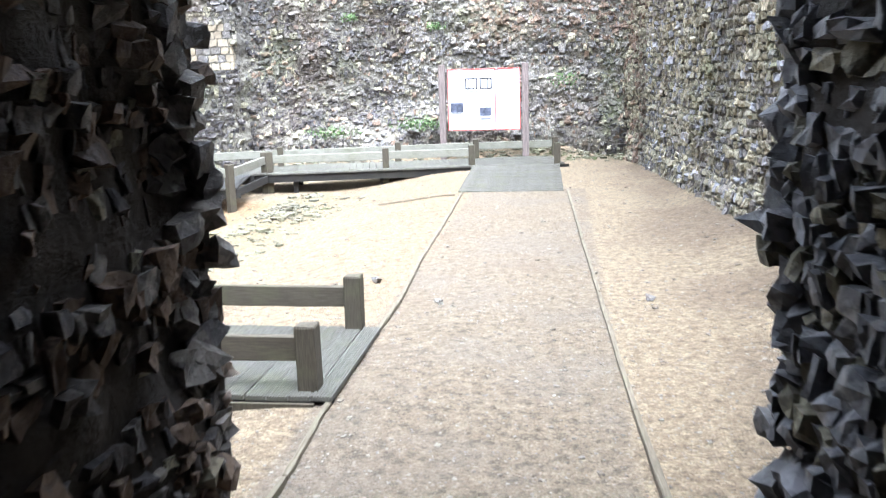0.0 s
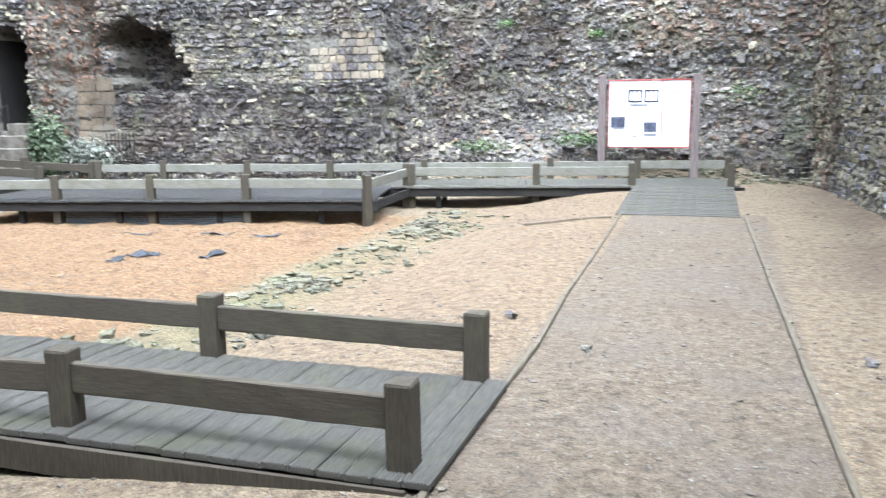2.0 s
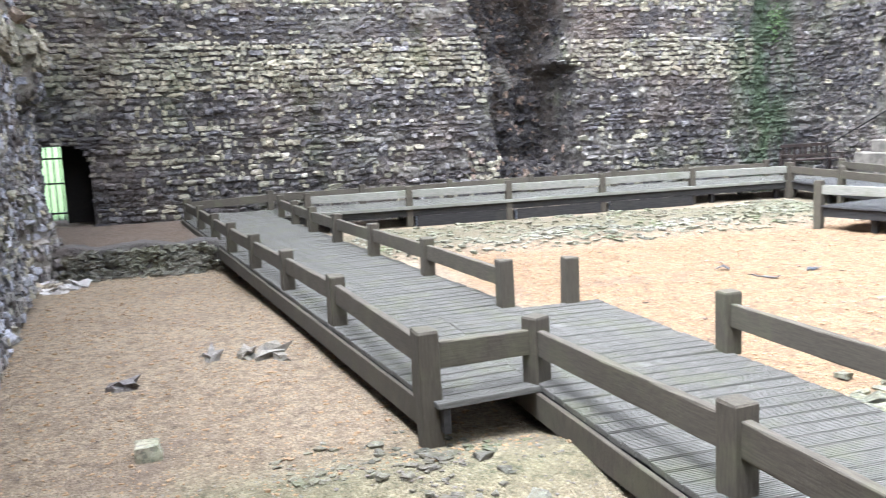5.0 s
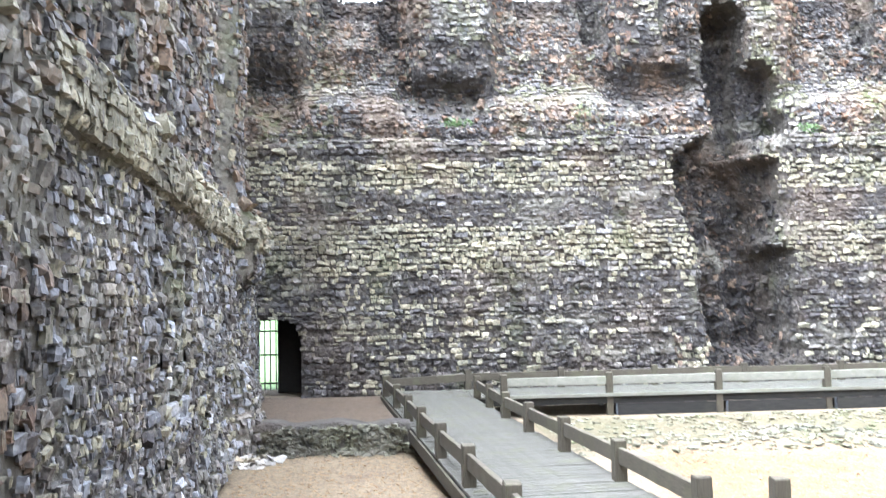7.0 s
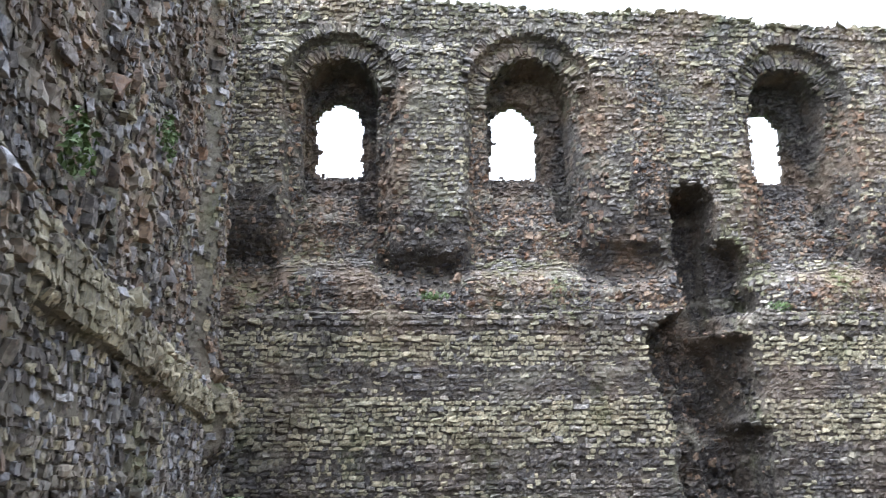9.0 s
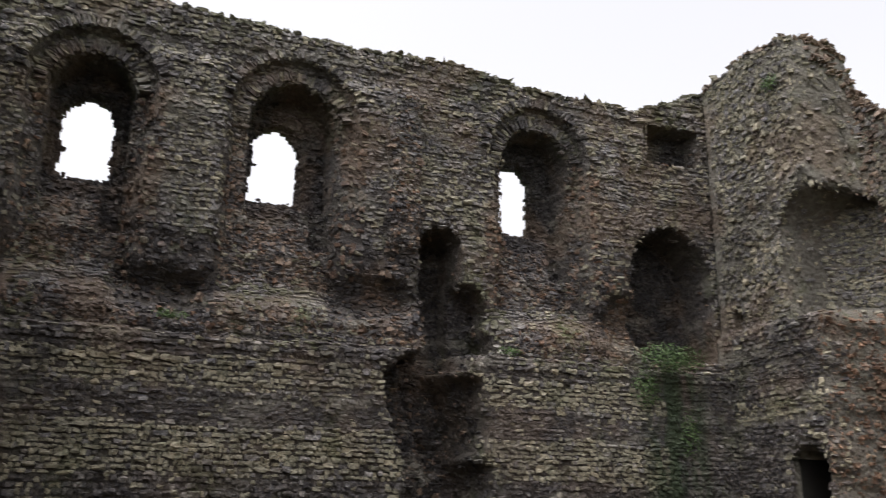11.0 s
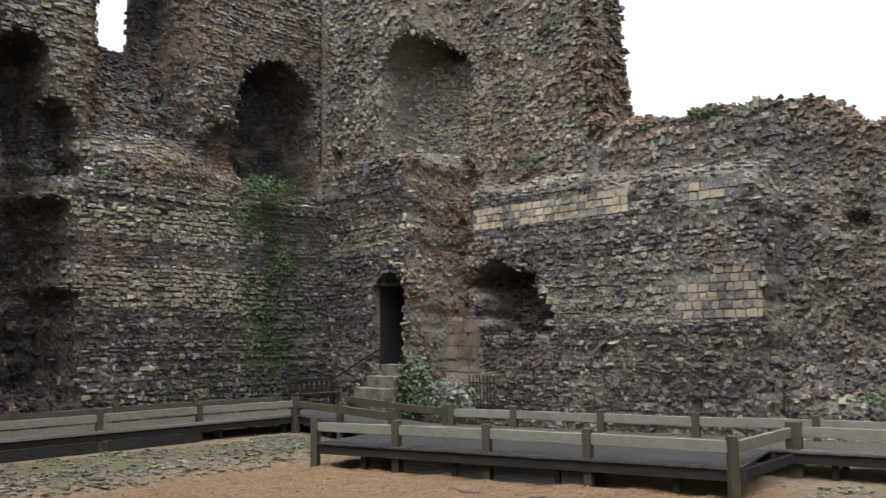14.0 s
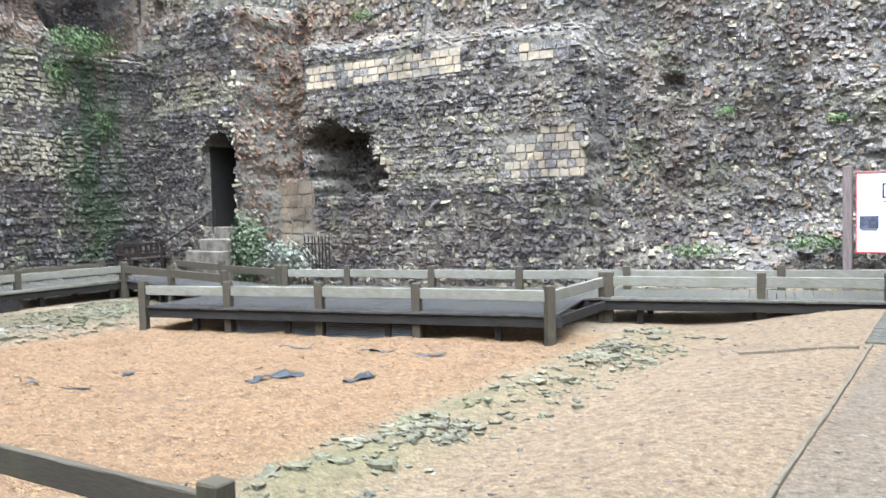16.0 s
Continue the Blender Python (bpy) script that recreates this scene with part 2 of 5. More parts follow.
def ground_material():
    n = Nodes("gravel_and_earth", 0.95)
    p = n.where()
    zone = n.add("VertexColor")
    zone.layer_name = "zone"
    o, g, k = [n.add("SeparateColor", Color=zone.outputs[0]).outputs[i] for i in range(3)]
    c = n.mix(n.noise(p, 1.2, 5.0), (0.165, 0.130, 0.086), (0.205, 0.170, 0.118))
    c = n.mix(n.span(k, 0.3, 0.7), c, n.mix(n.noise(p, 2.0, 5.0), (0.128, 0.105, 0.074), (0.162, 0.136, 0.100)))
    c = n.mix(o, c, n.mix(n.noise(p, 2.5, 5.0), (0.158, 0.101, 0.052), (0.198, 0.132, 0.073)))
    c = n.mix(zone.outputs[1], n.mix(0.75, c, (0.06, 0.04, 0.03)), c)
    d, col = n.cells(p, 68.0)
    lum = n.add("SeparateColor", Color=col).outputs[0]
    c = n.mix(0.75, c, n.ramp(lum, (0.0, (0.62, 0.57, 0.52)), (0.35, (0.90, 0.86, 0.82)), (0.8, (1.08, 1.06, 1.03)), (1.0, (1.35, 1.34, 1.32))), "MULTIPLY")
    c = n.mix(0.8, c, n.ramp(n.noise(p, 13.0, 9.0, 0.72), (0.36, (0.36, 0.33, 0.31)), (0.47, (0.95, 0.95, 0.95)), (0.62, (1.45, 1.43, 1.4))), "MULTIPLY")
    grey_ = n.math("MULTIPLY", n.span(k, 0.3, 0.8), n.span(n.noise(p, 0.8, 4.0), 0.45, 0.6, 0.0, 0.3))
    c = n.mix(grey_, c, (0.128, 0.115, 0.100))
    d2, col2 = n.cells(p, 36.0)
    pick = n.span(n.add("SeparateColor", Color=col2).outputs[1], 0.86, 0.90)
    c = n.mix(n.math("MULTIPLY", pick, n.span(d2, 0.42, 0.30, 0, 0.3)), c, (0.30, 0.27, 0.235))
    straw = n.span(n.noise(n.scaled(p, (1.0, 2.6, 1.0)), 34.0, 6.0, 0.75), 0.36, 0.50, 0.75, 0.0)
    c = n.mix(straw, c, (0.075, 0.055, 0.038))
    c = n.mix(n.span(n.noise(p, 0.9, 6.0), 0.55, 0.72, 0.0, 0.45), c, (0.095, 0.07, 0.052))
    grass = n.mix(n.noise(p, 6.0, 4.0), (0.05, 0.09, 0.025), (0.09, 0.145, 0.045))
    c = n.mix(g, c, grass)
    c = n.mix(1.0, c, (0.80, 0.785, 0.765), "MULTIPLY")
    h = n.math("ADD", n.math("MULTIPLY", d, -1.0), n.noise(p, 20.0, 6.0))
    return n.done(c, h, 0.014, 0.9)


GROUND = ground_material()


# ---- building helpers ----
def quick_mesh(name, verts, quads, material, smooth=False):
    verts, quads = np.asarray(verts, np.float32), np.asarray(quads, np.int32)
    me = bpy.data.meshes.new(name)
    me.vertices.add(len(verts))
    me.vertices.foreach_set("co", verts.ravel())
    n, k = quads.shape
    me.loops.add(n * k)
    me.loops.foreach_set("vertex_index", quads.ravel())
    me.polygons.add(n)
    me.polygons.foreach_set("loop_start", np.arange(0, n * k, k, dtype=np.int32))
    me.polygons.foreach_set("loop_total", np.full(n, k, np.int32))
    me.update(calc_edges=True)
    me.validate()
    me.polygons.foreach_set("use_smooth", np.full(len(me.polygons), smooth))
    me.materials.append(material)
    return me


def lattice(ix, iy, seed):
    h = (ix * 374761393 + iy * 668265263 + seed * 1442695041) & 0x7FFFFFFF
    h = ((h ^ (h >> 13)) * 1274126177) & 0x7FFFFFFF
    return ((h ^ (h >> 16)) & 0xFFFF) / 65535.0


def rough2(x, y, scale, seed, octaves=3):
    """Value noise from -1 to 1."""
    out, amp, tot = 0.0, 1.0, 0.0
    for k in range(octaves):
        a, b = np.asarray(x) * scale, np.asarray(y) * scale
        ia, ib = np.floor(a).astype(np.int64), np.floor(b).astype(np.int64)
        fa, fb = a - ia, b - ib
        fa, fb = fa * fa * (3 - 2 * fa), fb * fb * (3 - 2 * fb)
        s = seed + 17 * k
        v = (lattice(ia, ib, s) * (1 - fa) + lattice(ia + 1, ib, s) * fa) * (1 - fb) + (lattice(ia, ib + 1, s) * (1 - fa) + lattice(ia + 1, ib + 1, s) * fa) * fb
        out, tot = out + amp * (2 * v - 1), tot + amp
        amp, scale = amp * 0.5, scale * 2.1
    return out / tot


def step(v, lo, hi):
    t = np.clip((np.asarray(v, float) - lo) / (hi - lo), 0, 1)
    return t * t * (3 - 2 * t)


def arch(u, z, mid, half, bottom, spring, soft=0.12):
    """1 inside a round-headed opening, falling to 0 over its ragged edge."""
    du = np.abs(u - mid)
    dz = np.maximum(z - spring, 0) * 1.0
    r = np.hypot(du, dz)
    side = 1 - step(r, half - soft, half + soft * 0.3)
    return side * step(z, bottom - soft * 0.3, bottom + soft)


CUBE = np.array([(a, b, c) for a in (-1, 0, 1) for b in (-1, 0, 1) for c in (-1, 0, 1) if (a, b, c) != (0, 0, 0)], float)
ROUND = CUBE / (np.linalg.norm(CUBE, axis=1)[:, None] ** 0.55)
INDEX = {tuple(int(v) for v in p): i for i, p in enumerate(CUBE)}


def cube_quads():
    out = []
    for axis in range(3):
        for s in (-1, 1):
            b, c = (axis + 1) % 3, (axis + 2) % 3
            for i in (-1, 0):
                for j in (-1, 0):
                    ring = []
                    for di, dj in ((0, 0), (1, 0), (1, 1), (0, 1)):
                        p = [0, 0, 0]
                        p[axis], p[b], p[c] = s, i + di, j + dj
                        ring.append(INDEX[tuple(p)])
                    out.append(ring if s > 0 else ring[::-1])
    return np.array(out)


QUADS = cube_quads()


def stone_shapes(rng, n, sizes, frames, centres, jitter=0.2, square=False):
    """Vertices (n, 26, 3) of n rough stones; frames: (n, 3, 3) rows are the stone's own axes."""
    base = CUBE * 0.90 + ROUND * 0.08 if square else CUBE * 0.62 + ROUND * 0.30
    v = base[None] * (1 + rng.normal(0, jitter, (n, 26, 1))) + rng.normal(0, jitter * 0.55, (n, 26, 3))
    v = v * sizes[:, None, :]
    return np.einsum("nij,njk->nik", v, frames) + centres[:, None, :]


SHOWN = np.flatnonzero(CUBE[:, 2] > -0.5)
HALF = np.array([[list(SHOWN).index(v) for v in q] for q in QUADS if all(CUBE[v, 2] > -0.5 for v in q)])


def stone_heap(name, verts, material, parent=None, label="", bedded=False):
    n = len(verts)
    if bedded:
        verts = verts[:, SHOWN]
    quads = ((HALF if bedded else QUADS)[None] + verts.shape[1] * np.arange(n)[:, None, None]).reshape(-1, 4)
    ob = new(name, quick_mesh(name, verts.reshape(-1, 3), quads, material))
    ob.parent = parent
    return tagged(ob, label, kind="stuff")


def part(name, bm, material, parent, label="", m=None):
    me = bpy.data.meshes.new(name)
    bm.to_mesh(me)
    bm.free()
    me.materials.append(material)
    ob = new(name, me)
    ob.parent = parent
    if m is not None:
        ob.matrix_basis = m
    return tagged(ob, label)


def thing(name, label, category, group="", kind="", m=None):
    ob = new(name)
    ob.empty_display_size = 0.2
    if m is not None:
        ob.matrix_basis = m
    return tagged(ob, label, category, group, kind)


def block(sx, sy, sz, bevel=0.006, cuts=0, wob=0.0, seed=0):
    """A bevelled box, centred, optionally a little out of true."""
    bm = bmesh.new()
    bmesh.ops.create_cube(bm, size=1.0)
    bmesh.ops.scale(bm, vec=(sx, sy, sz), verts=bm.verts)
    if cuts:
        long_edges = [e for e in bm.edges if abs((e.verts[0].co - e.verts[1].co).x) > sx * 0.9]
        bmesh.ops.subdivide_edges(bm, edges=long_edges, cuts=cuts)
    if bevel:
        bmesh.ops.bevel(bm, geom=[e for e in bm.edges if len(e.link_faces) == 2 and e.calc_face_angle(0) > 0.5], offset=bevel, segments=1, affect="EDGES")
    if wob:
        r = random.Random(seed)
        for v in bm.verts:
            v.co += Vector((r.uniform(-wob, wob), r.uniform(-wob, wob), r.uniform(-wob, wob)))
    return bm


def rod(r, h, sides=8):
    bm = bmesh.new()
    bmesh.ops.create_cone(bm, cap_ends=True, segments=sides, radius1=r, radius2=r, depth=h)
    return bm


# ---- masonry ----
class Wall:
    """A masonry wall: a ragged front with recesses, a back, a top and openings that go through it."""

    def __init__(self, name, start, end, bottom, top, depth, hole, thick, cell, label, seed, material=None):
        a, b = Vector((*start, 0)), Vector((*end, 0))
        self.o, self.len, self.seed = np.array(a), (b - a).length, seed
        self.U = np.array((b - a).normalized())
        self.N = np.array([self.U[1], -self.U[0], 0.0])  # into the court
        self.bottom, self.top, self.depth, self.hole, self.thick = bottom, top, depth, hole, thick
        nu = int(self.len / cell) + 1
        u = np.linspace(0, self.len, nu)
        tops = self.crest(u)
        nv = int((tops.max() - bottom) / cell) + 1
        v = np.linspace(0, 1, nv)
        uu = np.repeat(u[:, None], nv, 1)
        zz = bottom + v[None] * (tops[:, None] - bottom)
        d = self.relief(uu, zz)
        front = self.place(uu, zz, d)
        back = self.place(uu, zz, thick(uu, zz) if callable(thick) else np.full_like(uu, thick))
        verts = np.concatenate([front.reshape(-1, 3), back.reshape(-1, 3)])
        i, j = np.meshgrid(np.arange(nu - 1), np.arange(nv - 1), indexing="ij")
        q = np.stack([i * nv + j, (i + 1) * nv + j, (i + 1) * nv + j + 1, i * nv + j + 1], -1)
        mu, mz = (uu[:-1, :-1] + uu[1:, 1:]) / 2, (zz[:-1, :-1] + zz[1:, 1:]) / 2
        keep = ~hole(mu, mz)
        fq = q[keep]
        off = nu * nv
        bq = fq[:, ::-1] + off
        i = np.arange(nu - 1)
        cap = np.stack([i * nv + nv - 1, (i + 1) * nv + nv - 1, (i + 1) * nv + nv - 1 + off, i * nv + nv - 1 + off], -1)
        j = np.arange(nv - 1)
        e0 = np.stack([j, j + 1, j + 1 + off, j + off], -1)
        e1 = np.stack([j + (nu - 1) * nv, j + (nu - 1) * nv + off, j + 1 + (nu - 1) * nv + off, j + 1 + (nu - 1) * nv], -1)
        # the reveals between front and back round each opening
        walls = []
        kp = np.pad(keep, 1, constant_values=True)
        for di, dj in ((1, 0), (-1, 0), (0, 1), (0, -1)):
            nb = kp[1 + di : kp.shape[0] - 1 + di, 1 + dj : kp.shape[1] - 1 + dj]
            cells = q[~keep & nb]
            e = {(1, 0): (1, 2), (-1, 0): (3, 0), (0, 1): (2, 3), (0, -1): (0, 1)}[(di, dj)]
            if len(cells):
                p, r = cells[:, e[0]], cells[:, e[1]]
                walls.append(np.stack([p, r, r + off, p + off], -1))
        quads = np.concatenate([fq, bq, cap, e0, e1] + walls)
        self.ob = tagged(new(name, quick_mesh(name, verts, quads, material or MORTAR, True)), label, "wall", kind="structure")

    def crest(self, u):
        return self.top(u) + 0.10 * rough2(u, u * 0, 2.3, self.seed + 5, 4)

    def relief(self, u, z):
        return self.depth(u, z) + 0.035 * rough2(u, z, 1.1, self.seed, 3) + 0.022 * rough2(u, z, 6.0, self.seed + 3, 2)

    def place(self, u, z, d):
        return self.o + u[..., None] * self.U + np.stack([0 * u, 0 * u, z], -1) - d[..., None] * self.N

    def frames(self, rng, u, z, lean=0.18):
        e = 0.05
        du = np.clip((self.relief(u + e, z) - self.relief(u - e, z)) / (2 * e), -2.2, 2.2)
        dz = np.clip((self.relief(u, z + e) - self.relief(u, z - e)) / (2 * e), -2.2, 2.2)
        n = self.N + du[:, None] * self.U + dz[:, None] * np.array([0, 0, 1.0])
        n += rng.normal(0, lean, n.shape)
        n /= np.linalg.norm(n, axis=1)[:, None]
        a = np.cross(np.array([0, 0, 1.0]) + rng.normal(0, lean * 0.6, n.shape), n)
        a /= np.linalg.norm(a, axis=1)[:, None]
        return np.stack([a, np.cross(n, a), n], 1), np.hypot(du, dz)

    def courses(self, rng, u0, u1, z0, z1, height, length, fill=0.93):
        """Centres, half lengths and half heights of stones laid in rows."""
        us, zs, ls, hs, ds = [], [], [], [], []
        z = z0
        while z < z1:
            h = height * rng.uniform(0.7, 1.4)
            out = rng.normal(0, 0.012)
            u = u0 + rng.uniform(0, length)
            while u < u1:
                w = length * rng.choice([0.45, 0.7, 1.0, 1.5], p=[0.32, 0.33, 0.22, 0.13]) * rng.uniform(0.75, 1.25)
                if rng.random() < fill:
                    us.append(u + w / 2), zs.append(z + h / 2 + rng.normal(0, h * 0.13)), ls.append(w / 2), hs.append(h / 2 * rng.uniform(0.7, 1.12)), ds.append(out)
                u += w
            z += h
        return [np.array(v) for v in (us, zs, ls, hs, ds)]

    def lay(self, zone, u0, u1, z0, z1, height, length, seed, fill=0.95, proud=0.32, apart=None, jag=0.16, scatter=None):
        """Stones in rows over the face. zone(u, z, chance) gives the material's index. apart: a test for the stones that become parts of their own."""
        rng = np.random.default_rng(seed)
        u, z, l, h, o = self.courses(rng, u0, u1, z0, z1, height, length, fill)
        z = z + 0.05 * rough2(u, z * 0, 0.35, seed, 2)
        ok = (z < self.crest(u) + 0.03) & ~self.hole(u, z) & (z > self.bottom)
        u, z, l, h, o = u[ok], z[ok], l[ok], h[ok], o[ok]
        pick = zone(u, z, rng.random(len(u)))
        ok = pick >= 0
        u, z, l, h, o, pick = u[ok], z[ok], l[ok], h[ok], o[ok], pick[ok]
        loose = (pick == 2) | (pick == 4) | (pick == 5)
        if scatter is not None:
            loose = loose | scatter(u, z)
        z = z + np.where(loose, rng.normal(0, height * 0.5, len(z)), 0)
        frames, steep = self.frames(rng, u, z, 0.16)
        ok = (steep < 1.2) | (rng.random(len(u)) < 0.9)
        size = np.stack([l * rng.uniform(0.90, 1.08, len(l)), h * rng.uniform(0.80, 1.04, len(l)), np.minimum(l, h * 1.2) * rng.uniform(0.6, 1.2, len(l))], 1)
        size[loose] *= np.clip(np.exp(rng.normal(-0.05, 0.33, (int(loose.sum()), 1))), 0.5, 1.9)
        size[loose, 0] = np.minimum(size[loose, 0], 0.05 + 0.05 * rng.random(int(loose.sum())))
        centre = self.place(u, z, self.relief(u, z)) + frames[:, 2] * (size[:, 2:] * (proud - 0.42) + o[:, None] + rng.normal(0, 0.007, (len(u), 1)))
        verts = stone_shapes(rng, len(u), size, frames, centre, jag)
        single = np.zeros(len(u), bool)
        if apart is not None:
            near = np.flatnonzero(apart(u, z) & ok)
            single[near[:290]] = True
        for k, (mat_, nm, lab) in enumerate(((FLINT, "flint_facing", "knapped grey and brown flints in rows"), (PALE, "ragstone_facing", "pale weathered ragstone in rows"), (CORE, "rubble_facing", "broken brown rubble core"), (DARK_FLINT, "dark_flint_facing", "dark flints in rows"), (SHADE_SOOT, "blackened_rubble_facing", "near-black rubble, part soot and part painted recess shade"), (RUST, "rusty_rubble_facing", "rust-brown broken rubble core"), (MOSSY, "mossy_facing", "green mossy flints"), (KNAPPED, "knapped_facing", "knapped blue-grey flints"))):
            sel = ok & (pick == k) & ~single
            if sel.any():
                stone_heap(nm, verts[sel], mat_, self.ob, lab, True)
        for s in np.flatnonzero(single):
            c = verts[s].mean(0)
            ob = new("stone", quick_mesh("stone", verts[s] - c, QUADS, (FLINT, PALE, CORE, DARK_FLINT, SHADE_SOOT, RUST, MOSSY, KNAPPED)[pick[s]]))
            ob.parent = self.ob
            ob.location = c

    def crown(self, n, seed, material):
        """Loose stones over the broken top."""
        rng = np.random.default_rng(seed)
        u = rng.uniform(0, self.len, n)
        z = self.crest(u)
        back = self.thick(u, z) if callable(self.thick) else np.full(n, self.thick)
        front = self.relief(u, z)
        d = front + (back - front) * rng.random(n) ** 1.5
        fr = rng.normal(0, 0.3, (n, 3, 3)) + np.stack([self.U, self.N, np.array([0, 0, 1.0])])[None]
        fr /= np.linalg.norm(fr, axis=2)[:, :, None]
        size = np.stack([rng.uniform(0.06, 0.14, n), rng.uniform(0.05, 0.11, n), rng.uniform(0.03, 0.075, n)], 1)
        stone_heap("crown_rubble", stone_shapes(rng, n, size, fr, self.place(u, z, d), 0.2), material, self.ob, "loose mossy rubble along the broken top")

    def blocks(self, rng, rows, material=None, dull=lambda u: 0.18):
        """Single dressed blocks as parts: rows of (z, height, u0, u1, length)."""
        for z, h, u0, u1, w in rows:
            u = u0
            while u < u1 - 0.05:
                l = min(w * rng.uniform(0.75, 1.25), u1 - u)
                uu, zz = np.array([u + l / 2]), np.array([z])
                fr = np.stack([self.U, np.array([0, 0, 1.0]), self.N])[None] + rng.normal(0, 0.02, (1, 3, 3))
                c = self.place(uu, zz, self.relief(uu, zz) + 0.08)
                v = stone_shapes(rng, 1, np.array([[max(l / 2 - 0.010, 0.03), h / 2 - 0.008, 0.10]]), fr, c, 0.045, True)[0]
                ob = new("block", quick_mesh("block", v - c[0], QUADS, material or (FLINT if rng.random() < dull(u) else ASHLAR)))
                ob.parent, ob.location = self.ob, c[0]
                u += l


def none(u, z):
    return np.zeros(np.shape(u), bool)


# west wall, runs north; u = y + 2.5
WX, WU = -18.1, 2.5
WINDOWS = ((1.60, 0.90, 1.58, 0.57), (5.88, 1.02, 5.66, 0.55), (11.97, 0.93, 11.72, 0.53))


def west_top(u):
    return np.interp(u - WU, (-2.5, 0.0, 1.5, 2.8, 5.0, 7.5, 9.8, 10.6, 11.6, 14.65, 14.85, 16.9, 19), (13.5, 12.85, 12.47, 12.47, 12.38, 12.22, 12.4, 12.15, 12.0, 12.05, 11.95, 12.9, 13.1))


def band(v, lo, hi, soft=0.12):
    """1 between lo and hi, falling to 0 over soft at either side."""
    return step(v, lo - soft, lo + soft) * (1 - step(v, hi - soft, hi + soft))


PIERS = ((-0.2, 0.62, 6.9, 11.2, 0.12), (3.55, 0.82, 6.2, 11.3, 0.16), (7.85, 0.95, 6.3, 11.3, 0.14), (8.45, 0.36, 7.4, 11.2, 0.20), (13.75, 0.55, 6.5, 10.8, 0.14))
HOLLOWS = ((-0.35, 0.75, 5.5, 6.6, 0.34), (3.3, 0.85, 5.5, 6.4, 0.30), (7.7, 0.85, 5.8, 6.6, 0.30), (14.35, 0.50, 5.6, 6.9, 0.40), (10.35, 0.35, 5.3, 6.1, 0.4))


def scar_sides(z):
    """The ragged left and right limits of the broken shaft below the ledge."""
    lo = np.interp(z, (0.4, 2.3, 3.4, 4.5, 4.75, 4.95, 5.1), (8.56, 8.42, 8.16, 7.92, 8.1, 8.33, 8.6))
    hi = np.interp(z, (0.4, 1.9, 3.4, 4.5, 4.7, 4.9, 5.1), (10.47, 10.4, 10.2, 10.1, 9.75, 9.4, 9.6))
    return lo, hi


def west_depth(u, z):
    y = u - WU
    w = 0.10 * rough2(y, z, 1.7, 31, 3)
    f = 0.05 * rough2(y, z, 5.0, 35, 2)
    d = 0.34 * step(z + w, 4.95, 5.12) + 0.36 * step(z + 1.5 * w, 5.5, 6.3)
    # wide bays sunk below the windows
    for mid, half in ((1.6, 1.12), (5.75, 1.3), (12.05, 1.15)):
        d = d + 0.28 * band(y + w, mid - half, mid + half, 0.14) * band(z + w, 6.2, 9.8, 0.3)
    for mid, half, low, high, out in PIERS:
        d = d - out * band(y + 0.8 * w, mid - half, mid + half, 0.1) * band(z + 1.5 * w, low, high, 0.2)
    for mid, half, low, high, deep in HOLLOWS:
        d = d + deep * band(y + 2.2 * w, mid - half, mid + half, 0.25) * band(z + 2.2 * w, low, high, 0.22)
    for mid, half, omid, ohalf in WINDOWS:
        order = arch(y, z, mid, half + 0.40, 9.7, 10.25, 0.05)
        d = d + 0.20 * order
        d = np.maximum(d, 1.75 * arch(y + 0.7 * f, z, mid, half, 8.25, 10.15, 0.07))
        d = np.maximum(d, (0.95 + 0.35 * (z - 7.0)) * band(y + w, mid - half + 0.05, mid + half, 0.1) * band(z + w, 7.0, 8.5, 0.2))
        d = np.maximum(d, 1.5 * arch(y + w, z + w, mid + 0.74 * half, 0.36, 7.1, 8.6, 0.16))
        d = np.where(arch(y, z, omid, ohalf + 0.12, 8.40, 9.82, 0.05) > 0.5, 1.9, d)
    # tall dark slot, wider and broken below
    d = np.maximum(d, 2.05 * arch(y + 0.8 * w, z, 9.42, 0.56, 4.7, 7.6, 0.12))
    d = np.maximum(d, 1.5 * arch(y + 1.8 * w, z + 1.4 * w, 9.78, 0.86, 5.0, 6.1, 0.2))
    lo, hi = scar_sides(z)
    scar = step(y + 1.5 * w, lo - 0.06, lo + 0.16) * (1 - step(y + 1.8 * w, hi - 0.22, hi + 0.08)) * (1 - step(z, 5.0, 5.2))
    cleft = arch(y + 1.5 * w + 0.25 * (z - 2), z + w, 9.8, 0.62, 0.5, 4.3, 0.3)
    d = np.maximum(d, scar * (0.95 + 0.75 * np.clip(cleft, 0, 1) + 1.0 * w + 0.22 * rough2(y, z, 2.6, 33, 3)))
    d = np.maximum(d, 2.0 * arch(y + 0.5 * w, z + w, 15.75, 1.25, 5.3, 7.65, 0.14))
    d = np.maximum(d, 1.3 * band(y, 15.2, 16.85, 0.08) * band(z + 0.4 * w, 10.65, 11.75, 0.08))
    return d - 0.9 * f * (d > 0.3)


def west_hole(u, z):
    y = u - WU
    h = (y > -1.4) & (y < 0.45) & (z < 1.12 + np.sqrt(np.clip(0.16 - np.maximum(y - 0.05, 0) ** 2, 0, 1)))
    for _, _, omid, ohalf in WINDOWS:
        h |= arch(y + 0.13 * rough2(y, z, 3.5, 7, 3), z, omid, ohalf, 8.53, 9.86, 0.04) > 0.5
    return h


